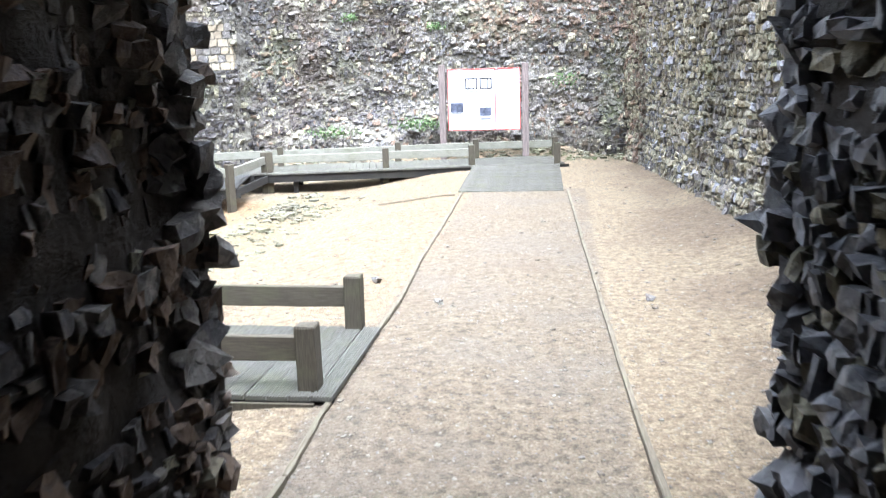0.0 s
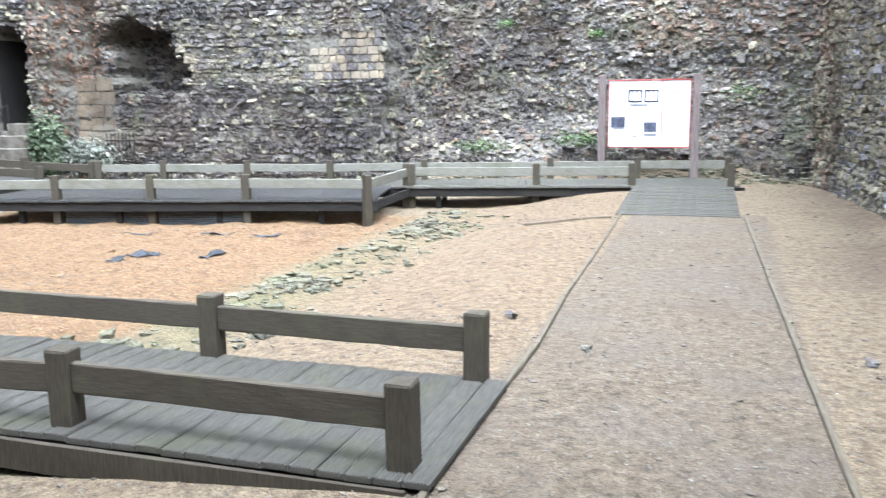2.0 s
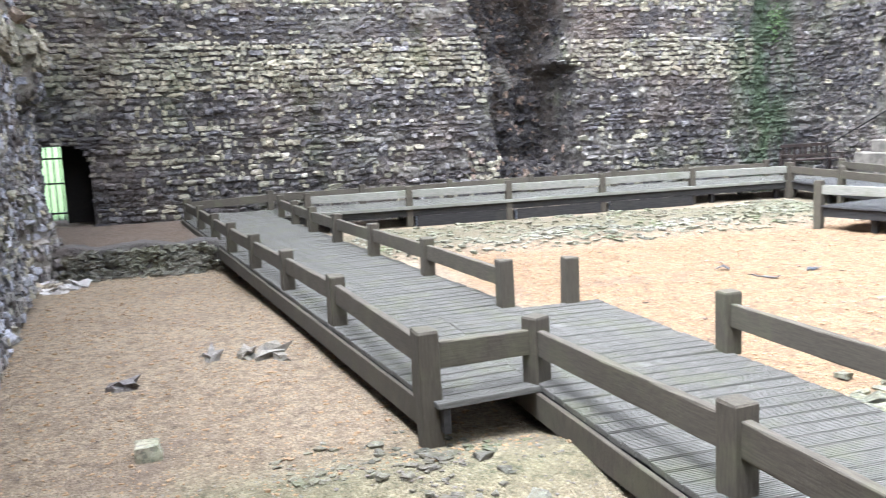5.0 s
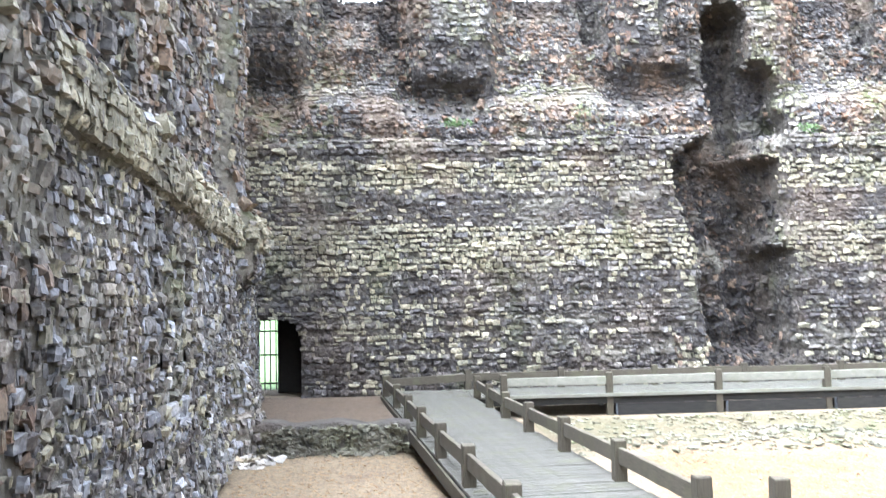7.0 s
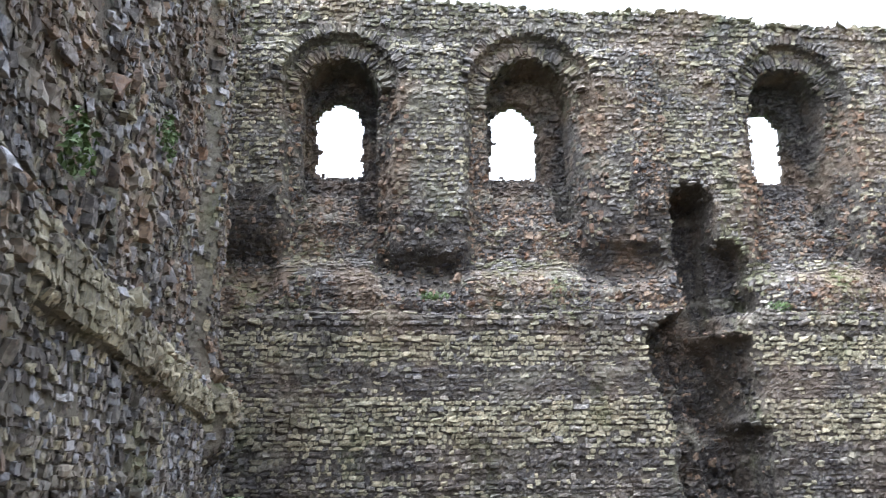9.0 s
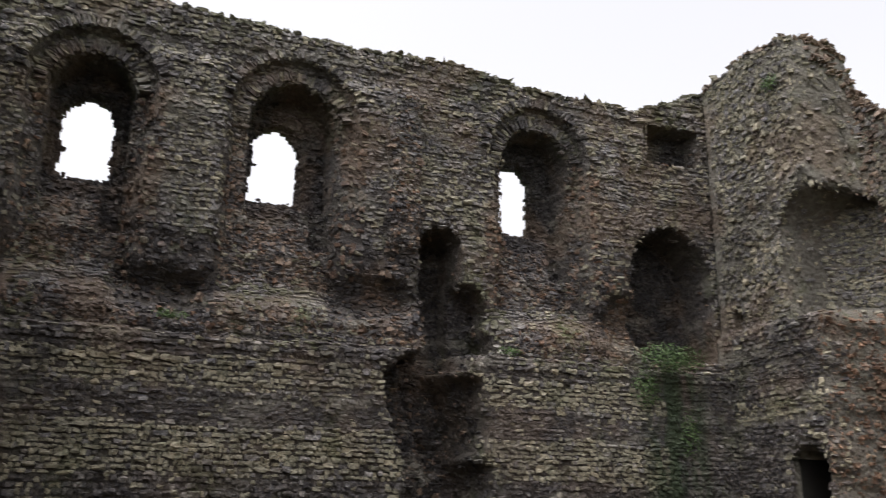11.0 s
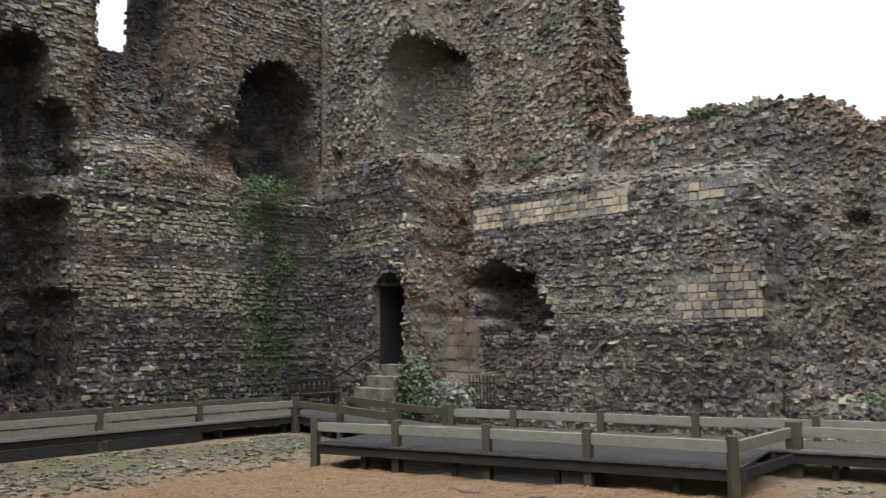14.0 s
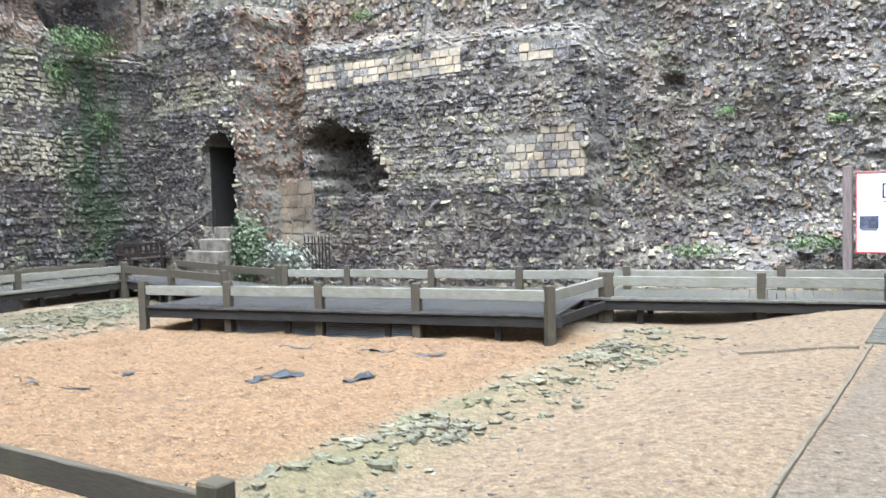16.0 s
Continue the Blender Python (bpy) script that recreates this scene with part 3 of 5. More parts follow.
def west_zone(u, z, c):
    y = u - WU
    w = 0.16 * rough2(u, z, 0.8, 77, 3)
    zz = z + w
    lime = rough2(u, z, 0.45, 87, 2)
    pale_row = (np.abs(zz - 4.28) < 0.30) | (np.abs(zz - 2.86) < 0.46)
    pale_row = pale_row & (y < 14.6 + 4 * w)
    pale = np.where(z < 5, np.where(pale_row, 0.84, (0.10 + 0.35 * step(lime, 0.1, 0.5)) * (y < 14.6)), 0.20 + 0.3 * step(lime, 0.0, 0.4))
    dark = ((z < 5.6) & ~pale_row) | ((y > 14.3) & (z < 6))
    out = np.where(c < pale, 1, np.where(dark & (c < 0.88), 3, 0))
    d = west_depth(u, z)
    lo, hi = scar_sides(z)
    out = np.where((z < 1.7) & (y > lo - 0.75) & (y < lo + 0.25) & (rough2(u, z, 1.6, 89, 2) > -0.1), np.where(c < 0.75, 1, 2), out)
    green = (rough2(u, z, 0.7, 97, 3) > 0.02) & (((z > 4.9) & (z < 7.3)) | ((z > 11.2) & (rough2(u, z, 1.2, 98, 2) > 0)))
    out = np.where(green & (c < 0.7), 6, out)
    # soot below the broken piers
    sooty = np.zeros(np.shape(y), bool)
    for mid, half, low, _, _ in PIERS:
        sooty |= (np.abs(y - mid + w) < half + 0.15) & (zz > 5.35) & (zz < low + 1.0)
    out = np.where(sooty, np.where(c < 0.35, 4, np.where(c < 0.85, 3, 2)), out)
    # rusty broken jambs
    jamb = np.zeros(np.shape(y), bool)
    for mid, half, _, _ in WINDOWS:
        jamb |= (np.abs(y - mid - half - 0.25) < 0.38) & (z > 6.6) & (z < 10.2)
        jamb |= (np.abs(y - mid + half + 0.2) < 0.25) & (z > 6.3) & (z < 9.0)
    jamb |= (z > 5.3) & (z < 7.6) & (np.abs(y - 14.2) < 0.5)
    out = np.where(jamb & (z > 5.2), np.where(c < 0.22, 5, np.where(c < 0.5, 2, np.where(c < 0.72, 1, 3))), out)
    # recess shade is painted in: the deeper the face, the darker the stones
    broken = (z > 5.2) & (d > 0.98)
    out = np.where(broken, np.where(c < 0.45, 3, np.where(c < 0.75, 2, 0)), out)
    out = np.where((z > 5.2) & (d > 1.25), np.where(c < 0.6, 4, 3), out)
    # the broken shaft gets near-black stones for its shade too
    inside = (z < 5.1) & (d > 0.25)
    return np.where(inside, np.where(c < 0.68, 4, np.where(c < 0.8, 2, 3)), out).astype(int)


west = Wall("wall_west", (WX, -WU), (WX, 19.0), -0.6, west_top, west_depth, west_hole, lambda u, z: np.where(z > 8.1, 2.1, 2.6), 0.07, "tall ruined flint and ragstone wall with three round-headed windows and a gated doorway", 11)
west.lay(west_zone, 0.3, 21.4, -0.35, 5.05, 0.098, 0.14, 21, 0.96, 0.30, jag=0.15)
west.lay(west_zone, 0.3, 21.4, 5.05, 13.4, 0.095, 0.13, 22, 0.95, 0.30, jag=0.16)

# plain dark block added to black out the doorway's right side
dark_block = part("door_1", block(1.4, 1.0, 2.3, 0.02), BEAM, None, "dark block added to black out the right of the west doorway", pose(-19.95, 0.32, 0.75))
tagged(dark_block, category="door", kind="structure")
# small fill stones repeat the shade painted into the recesses
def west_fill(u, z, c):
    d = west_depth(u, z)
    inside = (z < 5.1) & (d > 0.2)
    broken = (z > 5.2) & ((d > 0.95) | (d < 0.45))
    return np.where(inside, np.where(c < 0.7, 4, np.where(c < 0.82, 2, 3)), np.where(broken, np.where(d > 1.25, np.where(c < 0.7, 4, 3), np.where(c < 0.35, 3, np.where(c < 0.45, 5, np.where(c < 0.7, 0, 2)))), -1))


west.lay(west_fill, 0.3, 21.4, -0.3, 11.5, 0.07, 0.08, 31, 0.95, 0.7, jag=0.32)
west.crown(1500, 61, MOSSY)


def voussoirs(wall, mid, spring, radius, count, length, seed):
    """A round arch of thin stones on edge, each a part of its wall."""
    rng = np.random.default_rng(seed)
    for k in range(count):
        if rng.random() < 0.08:
            continue
        a = math.pi * (0.02 + 0.96 * (k + 0.5) / count) + rng.normal(0, 0.012)
        u, z = mid + WU + radius * math.cos(a), spring + radius * math.sin(a)
        away = math.cos(a) * wall.U + np.array([0, 0, math.sin(a)])
        along = math.cos(a) * np.array([0, 0, 1.0]) - math.sin(a) * wall.U
        outer = radius + 0.16
        d = wall.relief(np.array([mid + WU + outer * math.cos(a)]), np.array([spring + outer * math.sin(a)]))
        c = wall.place(np.array([u]), np.array([z]), d + 0.05 + rng.normal(0, 0.015))
        size = np.array([[math.pi * radius / count * 0.5 * rng.uniform(0.65, 0.95), length / 2 * rng.uniform(0.75, 1.1), 0.13]])
        v = stone_shapes(rng, 1, size, np.array([[along, away, wall.N]]), c, 0.12, True)[0]
        ob = new("voussoir", quick_mesh("voussoir", v - c[0], QUADS, (FLINT, DARK_FLINT, PALE, DARK_FLINT)[rng.integers(4)]))
        ob.parent, ob.location = wall.ob, c[0]


for k, (mid, half, _, _) in enumerate(WINDOWS):
    voussoirs(west, mid, 10.15, half + 0.15, 34, 0.26, 140 + k)
    voussoirs(west, mid, 10.25, half + 0.53, 44, 0.22, 150 + k)

# north wall, runs east; u = x + 18.6, depth from y = 16.83
NX, NY = -18.6, 16.83


def north_top(u):
    high = np.interp(u + NX, (-18.6, -17.2, -15.45, -15.25, -14.95, -14.5, -14.0, -13, -11.8, -11.25, -11.05, -10.97, -10.85, -10.6, -10.2), (12.9, 13.1, 13.0, 12.4, 11.45, 10.85, 10.45, 10.25, 10.1, 9.85, 9.35, 8.0, 6.5, 6.1, 6.08))
    low = np.interp(u + NX, (-10.2, -9.2, -7.6, -6.4, -6.0, -5.6, -4.5, -4.35, -4.1, -3.6, 3), (6.08, 6.05, 6.0, 5.9, 5.65, 5.28, 5.1, 5.8, 6.7, 7.4, 7.6))
    return np.where(u + NX < -10.2, high, low)


def north_depth(u, z):
    x = u + NX
    w = 0.14 * rough2(x, z, 1.3, 41, 3) + 0.08 * rough2(x, z, 5.0, 43, 2)
    rear = 1.5
    low = 1 - step(z + w, 5.7, 6.2)
    d = rear * step(x + 0.8 * w, -15.5 + 0.15 * low, -14.85 + 0.42 * low)
    facing = step(x, -14.45, -14.25) * (1 - step(x + 0.9 * w, -7.3, -7.1)) * (1 - step(z + w + 0.06 * (x + 14), 5.0, 5.35))
    d = d - 0.46 * facing
    # the stair recess above the door block
    tower = arch(x + 0.5 * w, z + 0.5 * w, -15.25, 0.95, 6.1, 8.05, 0.1)
    d = np.maximum(d, tower * (0.35 + 1.55 * np.sqrt(np.clip(1 - ((x + 14.95) / 1.3) ** 2, 0, 1))))
    d = d + 0.14 * step(z + 0.4 * w, 6.0, 6.12) * (x < -15)
    # broken chase beside the door block, and the breach in the facing
    d = d + 0.35 * arch(x + w, z, -14.75, 0.45, -1, 5.6, 0.3)
    d = d + (1.15 + w) * arch(x + 3.0 * w, z + 2.4 * w, -13.15 - 0.3 * (z - 2.4), 0.92, 1.6, 2.55, 0.2)
    d = d + 0.32 * arch(x + w, z + 0.5 * w, -5.85, 0.28, 3.35, 3.5, 0.15)
    stump = band(x + 0.3 * w, -15.0, -13.85, 0.06) * (1 - step(z, 2.05, 2.2))
    d = d + (1.0 - d) * stump
    # the eroded core east of the facing
    east = step(x, -7.2, -6.9)
    d = d + east * (0.22 * rough2(x, z, 0.7, 51, 3) - 0.30 * (1 - step(z, 0.2, 1.3)) + 0.05 * z)
    # doorway and small put-log holes
    d = np.where(arch(x + 0.5 * w, z + 0.5 * w, -15.9, 0.54, 0.95, 2.7, 0.05) > 0.5, 4.4, d)
    d = d + 0.5 * arch(x, z, -17.95, 0.16, 6.15, 6.5, 0.04)
    return d


def north_thick(u, z):
    x = u + NX
    return np.where((x < -14.4) & (z < 5.2), 4.6, np.where((x < -14.4) & (z < 9.6), 2.6, np.where(z < 9.6, 2.8, 1.75 + 1.0 * step(x, -14.6, -12.5))))


def north_zone(u, z, c):
    x = u + NX
    w = 0.16 * rough2(u, z, 0.8, 78, 3)
    zz = z + w
    pale = np.where((zz > 1.95) & (zz < 3.3) & (x > -12.6) & (x < -7.2), 0.5, np.where(x > -7.2, 0.12, 0.10))
    pale = np.where((x < -15) & (np.abs(zz - 4.1) < 0.25), 0.75, np.where((x < -15) & (z > 6.2), 0.6, np.where((x > -14.5) & (z > 5.6), 0.3, pale)))
    pale = np.where((x > -15.42) & (x < -15.1) & (z < 4.6), 0.7, pale)
    dark = ((x < -15) & (zz < 6.1)) | ((x > -14.3) & (x < -7.2) & ((zz < 1.95) | ((zz > 3.3) & (zz < 5.4)))) | ((x > -7.2) & (rough2(u, z, 0.5, 83, 2) > 0.1))
    core = ((x > -15.1) & (x < -14.2) & (z < 6)) | ((x > -7.1) & (c > 0.9)) | ((x > -2.2) & (z + w > 2.4) & (c > 0.45)) | ((x > -15.0) & (z > 5.6) & (c > 0.6))
    out = np.where(core, np.where((x < -14.2) & (z < 6), 5, 2), np.where(c < pale, 1, np.where(dark & (c < np.where((x > -14.3) & (z > 2.5), 0.55, 0.94)), 3, 0))).astype(int)
    rows = (z > 4.16) & (z < 4.74) & (x > -14.1) & (x < -9.9)
    rows = rows | ((z > 4.2) & (z < 4.66) & (x > -8.9) & (x < -7.5))
    patch = (z > 1.98) & (z < 2.95) & (x > -9.1) & (x < -7.25)
    return np.where(rows | patch | ((x > -15.0) & (x < -13.85) & (z > 0.6) & (z < 2.1)), -1, out)


north = Wall("wall_north", (NX, NY), (2.0, NY), -0.6, north_top, north_depth, none, north_thick, 0.09, "ruined flint wall with a dark stair doorway, pale dressed blocks and an eroded rubble core", 12, LIGHT_MORTAR)
north.lay(north_zone, 0.2, 11.55, -0.3, 13.3, 0.095, 0.13, 23, 0.96, 0.28, jag=0.16, scatter=lambda u, z: ((u + NX > -14.6) & (z > 5.0)) | (z > 6.3))
north.lay(north_zone, 11.5, 20.4, -0.3, 7.8, 0.075, 0.085, 24, 0.96, 0.4, jag=0.17, scatter=lambda u, z: z > -9)
# near-black stones paint the shade inside the breach; the chase is rusty rubble
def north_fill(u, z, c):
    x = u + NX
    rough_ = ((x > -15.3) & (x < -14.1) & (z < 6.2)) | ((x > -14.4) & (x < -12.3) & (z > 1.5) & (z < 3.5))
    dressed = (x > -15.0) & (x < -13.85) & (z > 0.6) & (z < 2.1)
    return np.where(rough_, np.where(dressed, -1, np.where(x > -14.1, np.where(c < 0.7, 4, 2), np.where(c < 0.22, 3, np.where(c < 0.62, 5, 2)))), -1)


north.lay(lambda u, z, c: np.where((np.abs(u + NX + 15.15) < 1.3) & (z > 6.0) & (z < 9.0), np.where(c < 0.5, 1, 0), -1), 2.0, 4.9, 6.0, 9.0, 0.09, 0.12, 34, 0.95)
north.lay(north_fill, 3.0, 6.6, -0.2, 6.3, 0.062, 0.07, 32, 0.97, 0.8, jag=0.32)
north.crown(1500, 62, CORE)
brng = np.random.default_rng(5)
north.blocks(brng, [(4.245 + 0.165 * k, 0.165, 4.55 + 0.1 * (k % 2), 8.7, 0.21) for k in range(3)], dull=lambda u: 0.15)
north.blocks(brng, [(4.30 + 0.17 * k, 0.17, 9.75 + 0.07 * k, 11.1, 0.24) for k in range(2)], dull=lambda u: 0.55)
north.blocks(brng, [(2.06 + 0.165 * k, 0.165, 9.55 + (0.0, 0.1, 0.35, 0.15, 0.6, 0.9)[k], 11.36, 0.2) for k in range(6)], dull=lambda u: 0.25)
north.blocks(brng, [(1.98, 0.17, 8.75, 9.5, 0.24), (2.62, 0.15, 7.9, 8.6, 0.18), (2.3, 0.16, 6.3, 7.0, 0.16), (2.46, 0.16, 6.4, 6.9, 0.16)], dull=lambda u: 0.35)
# dressed quoin left standing in the broken chase
north.blocks(brng, [(0.75 + 0.30 * k, 0.30, 3.62 + 0.06 * (k % 2), 4.75 - 0.06 * (k % 3), 0.34) for k in range(5)], material=QUOIN)

end_rng = np.random.default_rng(44)
en = 420
ex, ey, ez = -11.0 + end_rng.normal(0, 0.05, en), end_rng.uniform(18.25, 19.65, en), end_rng.uniform(5.9, 9.4, en)
ex = ex - 0.08 + 0.12 * np.clip(8.2 - ez, 0, 1.8)
efr = np.repeat(np.array([[[0, 1.0, 0], [0, 0, 1.0], [1.0, 0, 0]]]), en, 0) + end_rng.normal(0, 0.2, (en, 3, 3))
stone_heap("broken_end_rubble", stone_shapes(end_rng, en, np.stack([end_rng.uniform(0.06, 0.15, en), end_rng.uniform(0.04, 0.08, en), end_rng.uniform(0.05, 0.12, en)], 1), efr, np.stack([ex, ey, ez], 1), 0.18), CORE, north.ob, "broken rubble end of the tall wall")

# south wall, runs west from the doorway; u from x = 2.6
SA, SB = (2.6, 1.51), (-18.6, -0.475)


def south_x(u):
    return SA[0] - u * 0.99565


def south_top(u):
    return 6.8 + 5.7 * step(u, 8.2, 16.5) + 0.3 * rough2(u, u * 0, 0.5, 61, 2)


def south_depth(u, z):
    x = south_x(u)
    w = 0.12 * rough2(u, z, 1.0, 62, 3)
    d = 0.28 * step(z + w, 3.05, 3.3) + 0.14 * step(z, 3.2, 4.0) * rough2(u, z, 0.8, 63, 3)
    d = d - 0.32 * (1 - step(np.abs(x + 13.3), 0.5, 0.95)) * (1 - step(z + w, 0.5, 1.3))
    d = d - 0.30 * (1 - step(np.abs(x + 14.6), 0.9, 1.1)) * step(z, 2.0, 2.3)
    d = d - 0.10 * (1 - step(z, -0.2, 0.5))
    d = d - 0.09 * band(z + 0.5 * w, 2.64, 3.04, 0.05) * step(u, 7.5, 7.9)
    return d


def south_hole(u, z):
    x = south_x(u)
    return (np.abs(x + 0.43) < 0.70) & (z < 2.65)


def south_zone(u, z, c):
    w = 0.1 * rough2(u, z, 1.2, 79, 2)
    string = (z + w > 2.55) & (z + w < 3.02) & (u > 7.5)
    above = z + w >= 3.02
    out = np.where(c < 0.14, 1, np.where(c < 0.5, 3, np.where(c < 0.72, 0, 7)))
    out = np.where(above | (u < 7.4), np.where(c < 0.12, 1, np.where(c < 0.34, 2, np.where(c < 0.66, 3, np.where(c > 0.975, 5, np.where(c > 0.8, 7, 0))))), out)
    return np.where(string, np.where(c < 0.9, 1, 0), out).astype(int)


south = Wall("wall_south", SA, SB, -0.6, south_top, south_depth, south_hole, 2.9, 0.11, "dark flint wall with a broken pale string course and rough core above", 13, LIGHT_MORTAR)
south.lay(south_zone, 5.2, 9.5, -0.3, 7.0, 0.064, 0.075, 25, 0.97, 0.22, lambda u, z: (z > 0.5) & (z < 3.0) & (u < 8.4), 0.10, lambda u, z: (z > 3.0) | (u < 7.6 + 0.6 * rough2(u, z, 1.5, 99, 2)))
south.lay(south_zone, 9.5, 21.0, -0.3, 12.5, 0.095, 0.13, 26, scatter=lambda u, z: z > 3.0)
srng = np.random.default_rng(6)
south.blocks(srng, [(2.68 + 0.12 * k, 0.13, 7.6 + (0.4, 0.2, 0.0)[k], 20.5, 0.25) for k in range(3)], material=PALE)
south.lay(south_zone, 0.2, 5.2, -0.1, 4.5, 0.10, 0.16, 27)

# east wall, runs south
EA, EB = (1.04, 19.2), (2.42, 1.0)


def east_top(u):
    return 7.2 + 0.5 * rough2(u, u * 0, 0.4, 64, 2)


def east_depth(u, z):
    return 0.10 * step(z, 3.2, 3.5) + 0.14 * (1 - step(u, 2.2, 3.6)) * rough2(u, z, 1.3, 65, 3) - 0.12 * (1 - step(z, 0.0, 0.6))


def east_zone(u, z, c):
    w = 0.12 * rough2(u, z, 0.8, 80, 2)
    pale = np.where(np.abs(z + w - 1.9) < 0.6, 0.72, 0.6)
    return np.where((u < 3.2) & (c > 0.6), 2, np.where(c < pale, 1, np.where(c > 0.85, 7, 0))).astype(int)


east = Wall("wall_east", EA, EB, -0.6, east_top, east_depth, none, 2.2, 0.11, "coursed grey flint wall with rubble at its corner", 14, LIGHT_MORTAR)
east.lay(east_zone, 0.6, 18.0, -0.15, 6.2, 0.090, 0.125, 28, 0.96, 0.42, lambda u, z: (z > 0.3) & (z < 2.4) & (u > 6.5) & (u < 10.5), 0.14)


# passage through the south wall: two jambs, unseen roof and end added for darkness
def passage_depth(u, z):
    return 0.05 * rough2(u, z, 2.0, 66, 3) + 0.03 * rough2(u, z, 7.0, 67, 2)


# west jamb: a darker stone mix paints in the passage shade
def painted_shade_zone(u, z, c):
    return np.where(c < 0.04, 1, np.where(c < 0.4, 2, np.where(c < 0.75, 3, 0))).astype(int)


# east jamb: paler, bluer stones paint in the daylight it catches
def painted_light_zone(u, z, c):
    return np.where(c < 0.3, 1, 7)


jamb_l = Wall("wall_passage_west", (-1.02, -2.4), (-1.02, 1.26), -0.2, lambda u: 2.75 + 0 * u, passage_depth, none, 0.30, 0.06, "flint jamb of the entrance passage, its shade painted in with darker stones", 15)
jamb_l.lay(painted_shade_zone, 0.9, 3.64, -0.1, 2.7, 0.045, 0.055, 29, 0.95, 0.10, lambda u, z: (z > 0.7) & (u > 3.1), 0.17)
jamb_r = Wall("wall_passage_east", (0.16, 1.26), (0.16, -2.4), -0.2, lambda u: 2.75 + 0 * u, passage_depth, none, 0.30, 0.06, "flint jamb of the entrance passage, daylight painted in with paler stones", 16)
jamb_r.lay(painted_light_zone, 0.03, 2.6, -0.1, 2.7, 0.052, 0.062, 30, 0.97, 0.5, lambda u, z: (z > 0.4) & (u < 0.7), 0.18)
roof = tagged(new("ceiling", quick_mesh("ceiling", [(x, y, z) for z in (2.62, 2.9) for y in (-2.5, 1.2) for x in (-1.3, 0.45)], [(0, 1, 3, 2), (4, 6, 7, 5), (0, 4, 5, 1), (2, 3, 7, 6), (0, 2, 6, 4), (1, 5, 7, 3)], MORTAR)), "unseen rough mortar slab over the entrance passage, added to keep it dark", "ceiling", kind="structure")
# unseen end wall, added to block daylight from behind the camera
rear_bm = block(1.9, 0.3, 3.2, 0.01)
rear = part("passage_light_block", rear_bm, MORTAR, None, "unseen wall added to shut daylight out of the entrance passage", pose(-0.43, -2.55, 1.3))
tagged(rear, category="wall", kind="structure")


def corner_stones(wall, u, seed, jut, material):
    """Larger flints that stand out at the inner corner of a jamb."""
    rng = np.random.default_rng(seed)
    z = 0.0
    while z < 2.6:
        r = rng.uniform(0.018, 0.042)
        z += r
        for du in (0.0, 0.07):
            c = wall.place(np.array([u]), np.array([z + rng.normal(0, 0.02)]), np.array([rng.uniform(-jut * 0.5, 0.03)]))[0] + wall.U * rng.normal(-du if u > 1 else du, 0.018)
            fr, _ = wall.frames(rng, np.array([u]), np.array([z]), 0.5)
            v = stone_shapes(rng, 1, np.array([[r * rng.uniform(0.9, 1.7), r * rng.uniform(0.8, 1.2), r * rng.uniform(0.9, 1.5)]]), fr, c[None], 0.15)[0]
            ob = new("corner_flint", quick_mesh("corner_flint", v - c, QUADS, material))
            ob.parent, ob.location = wall.ob, c
        z += r * 0.75


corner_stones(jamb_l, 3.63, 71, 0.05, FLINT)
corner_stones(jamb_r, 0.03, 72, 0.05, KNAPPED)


# ---- ground: one sheet ----
def ground_z(x, y):
    x, y = np.asarray(x, float), np.asarray(y, float)
    pit = step(-x, 1.9, 4.6)
    z = -(0.30 - 0.10 * (1 - step(y, 4.2, 4.9)) * (1 - step(-x, 9.0, 12.0))) * pit
    z = z + 0.045 * np.exp(-(((x + 1.3) / 0.55) ** 2)) * step(y, 3.0, 4.0) * (1 - step(y, 5.2, 6.2))
    behind = step(-x, 12.6, 13.1) * (1 - step(y, 2.3, 2.7))
    z = z + 0.27 * behind
    z = z + 0.20 * (1 - step(y, 0.2, 2.6)) * (1 - step(-x, 1.5, 3.5))
    z = z + 0.16 * np.exp(-(((x + 4.45) / 0.42) ** 2)) * step(y, 2.0, 2.6) * (1 - step(y, 14.0, 14.8)) * (0.75 + 0.3 * rough2(x, y, 1.3, 90, 2))
    bank = step(-x, 12.1, 12.6) * (1 - step(-x, 14.8, 15.3)) * step(y, 4.6, 5.2) * (1 - step(y, 13.0, 13.6))
    z = z + 0.17 * bank * (0.8 + 0.3 * rough2(x, y, 1.1, 91, 2))
    z = z + 0.36 * step(y, 16.7, 18.3) * step(x, -9.0, -6.0) * (0.8 + 0.4 * rough2(x, y, 0.8, 92, 2)) * (1 - step(x, -0.6, 0.6))
    z = z + 0.12 * step(x, 0.9, 1.8) * (y > 0)
    hollow = step(-x, 4.9, 5.6) * (1 - step(-x, 11.8, 12.3)) * step(y, 5.2, 6.0)
    z = z + hollow * (0.045 * rough2(x, y, 2.2, 96, 3) + 0.045 * rough2(x, y, 4.6, 97, 2))
    path = step(x, -1.75, -1.5) * (1 - step(x, 0.0, 0.25))
    return z + (0.018 - 0.012 * path) * rough2(x, y, 1.6, 93, 4) + 0.006 * rough2(x, y, 9.0, 94, 2)


gx = np.concatenate([[-600, -200, -80, -40, -25], np.arange(-21.2, 3.01, 0.10), [6, 15, 40, 120, 600]])
gy = np.concatenate([[-600, -200, -60, -20, -8], np.arange(-3.0, 20.01, 0.10), [26, 50, 120, 600]])
gu, gv = np.meshgrid(gx, gy, indexing="ij")
gz = np.where((np.abs(gu) > 24) | (gv < -4) | (gv > 22), 0.0, ground_z(gu, gv))
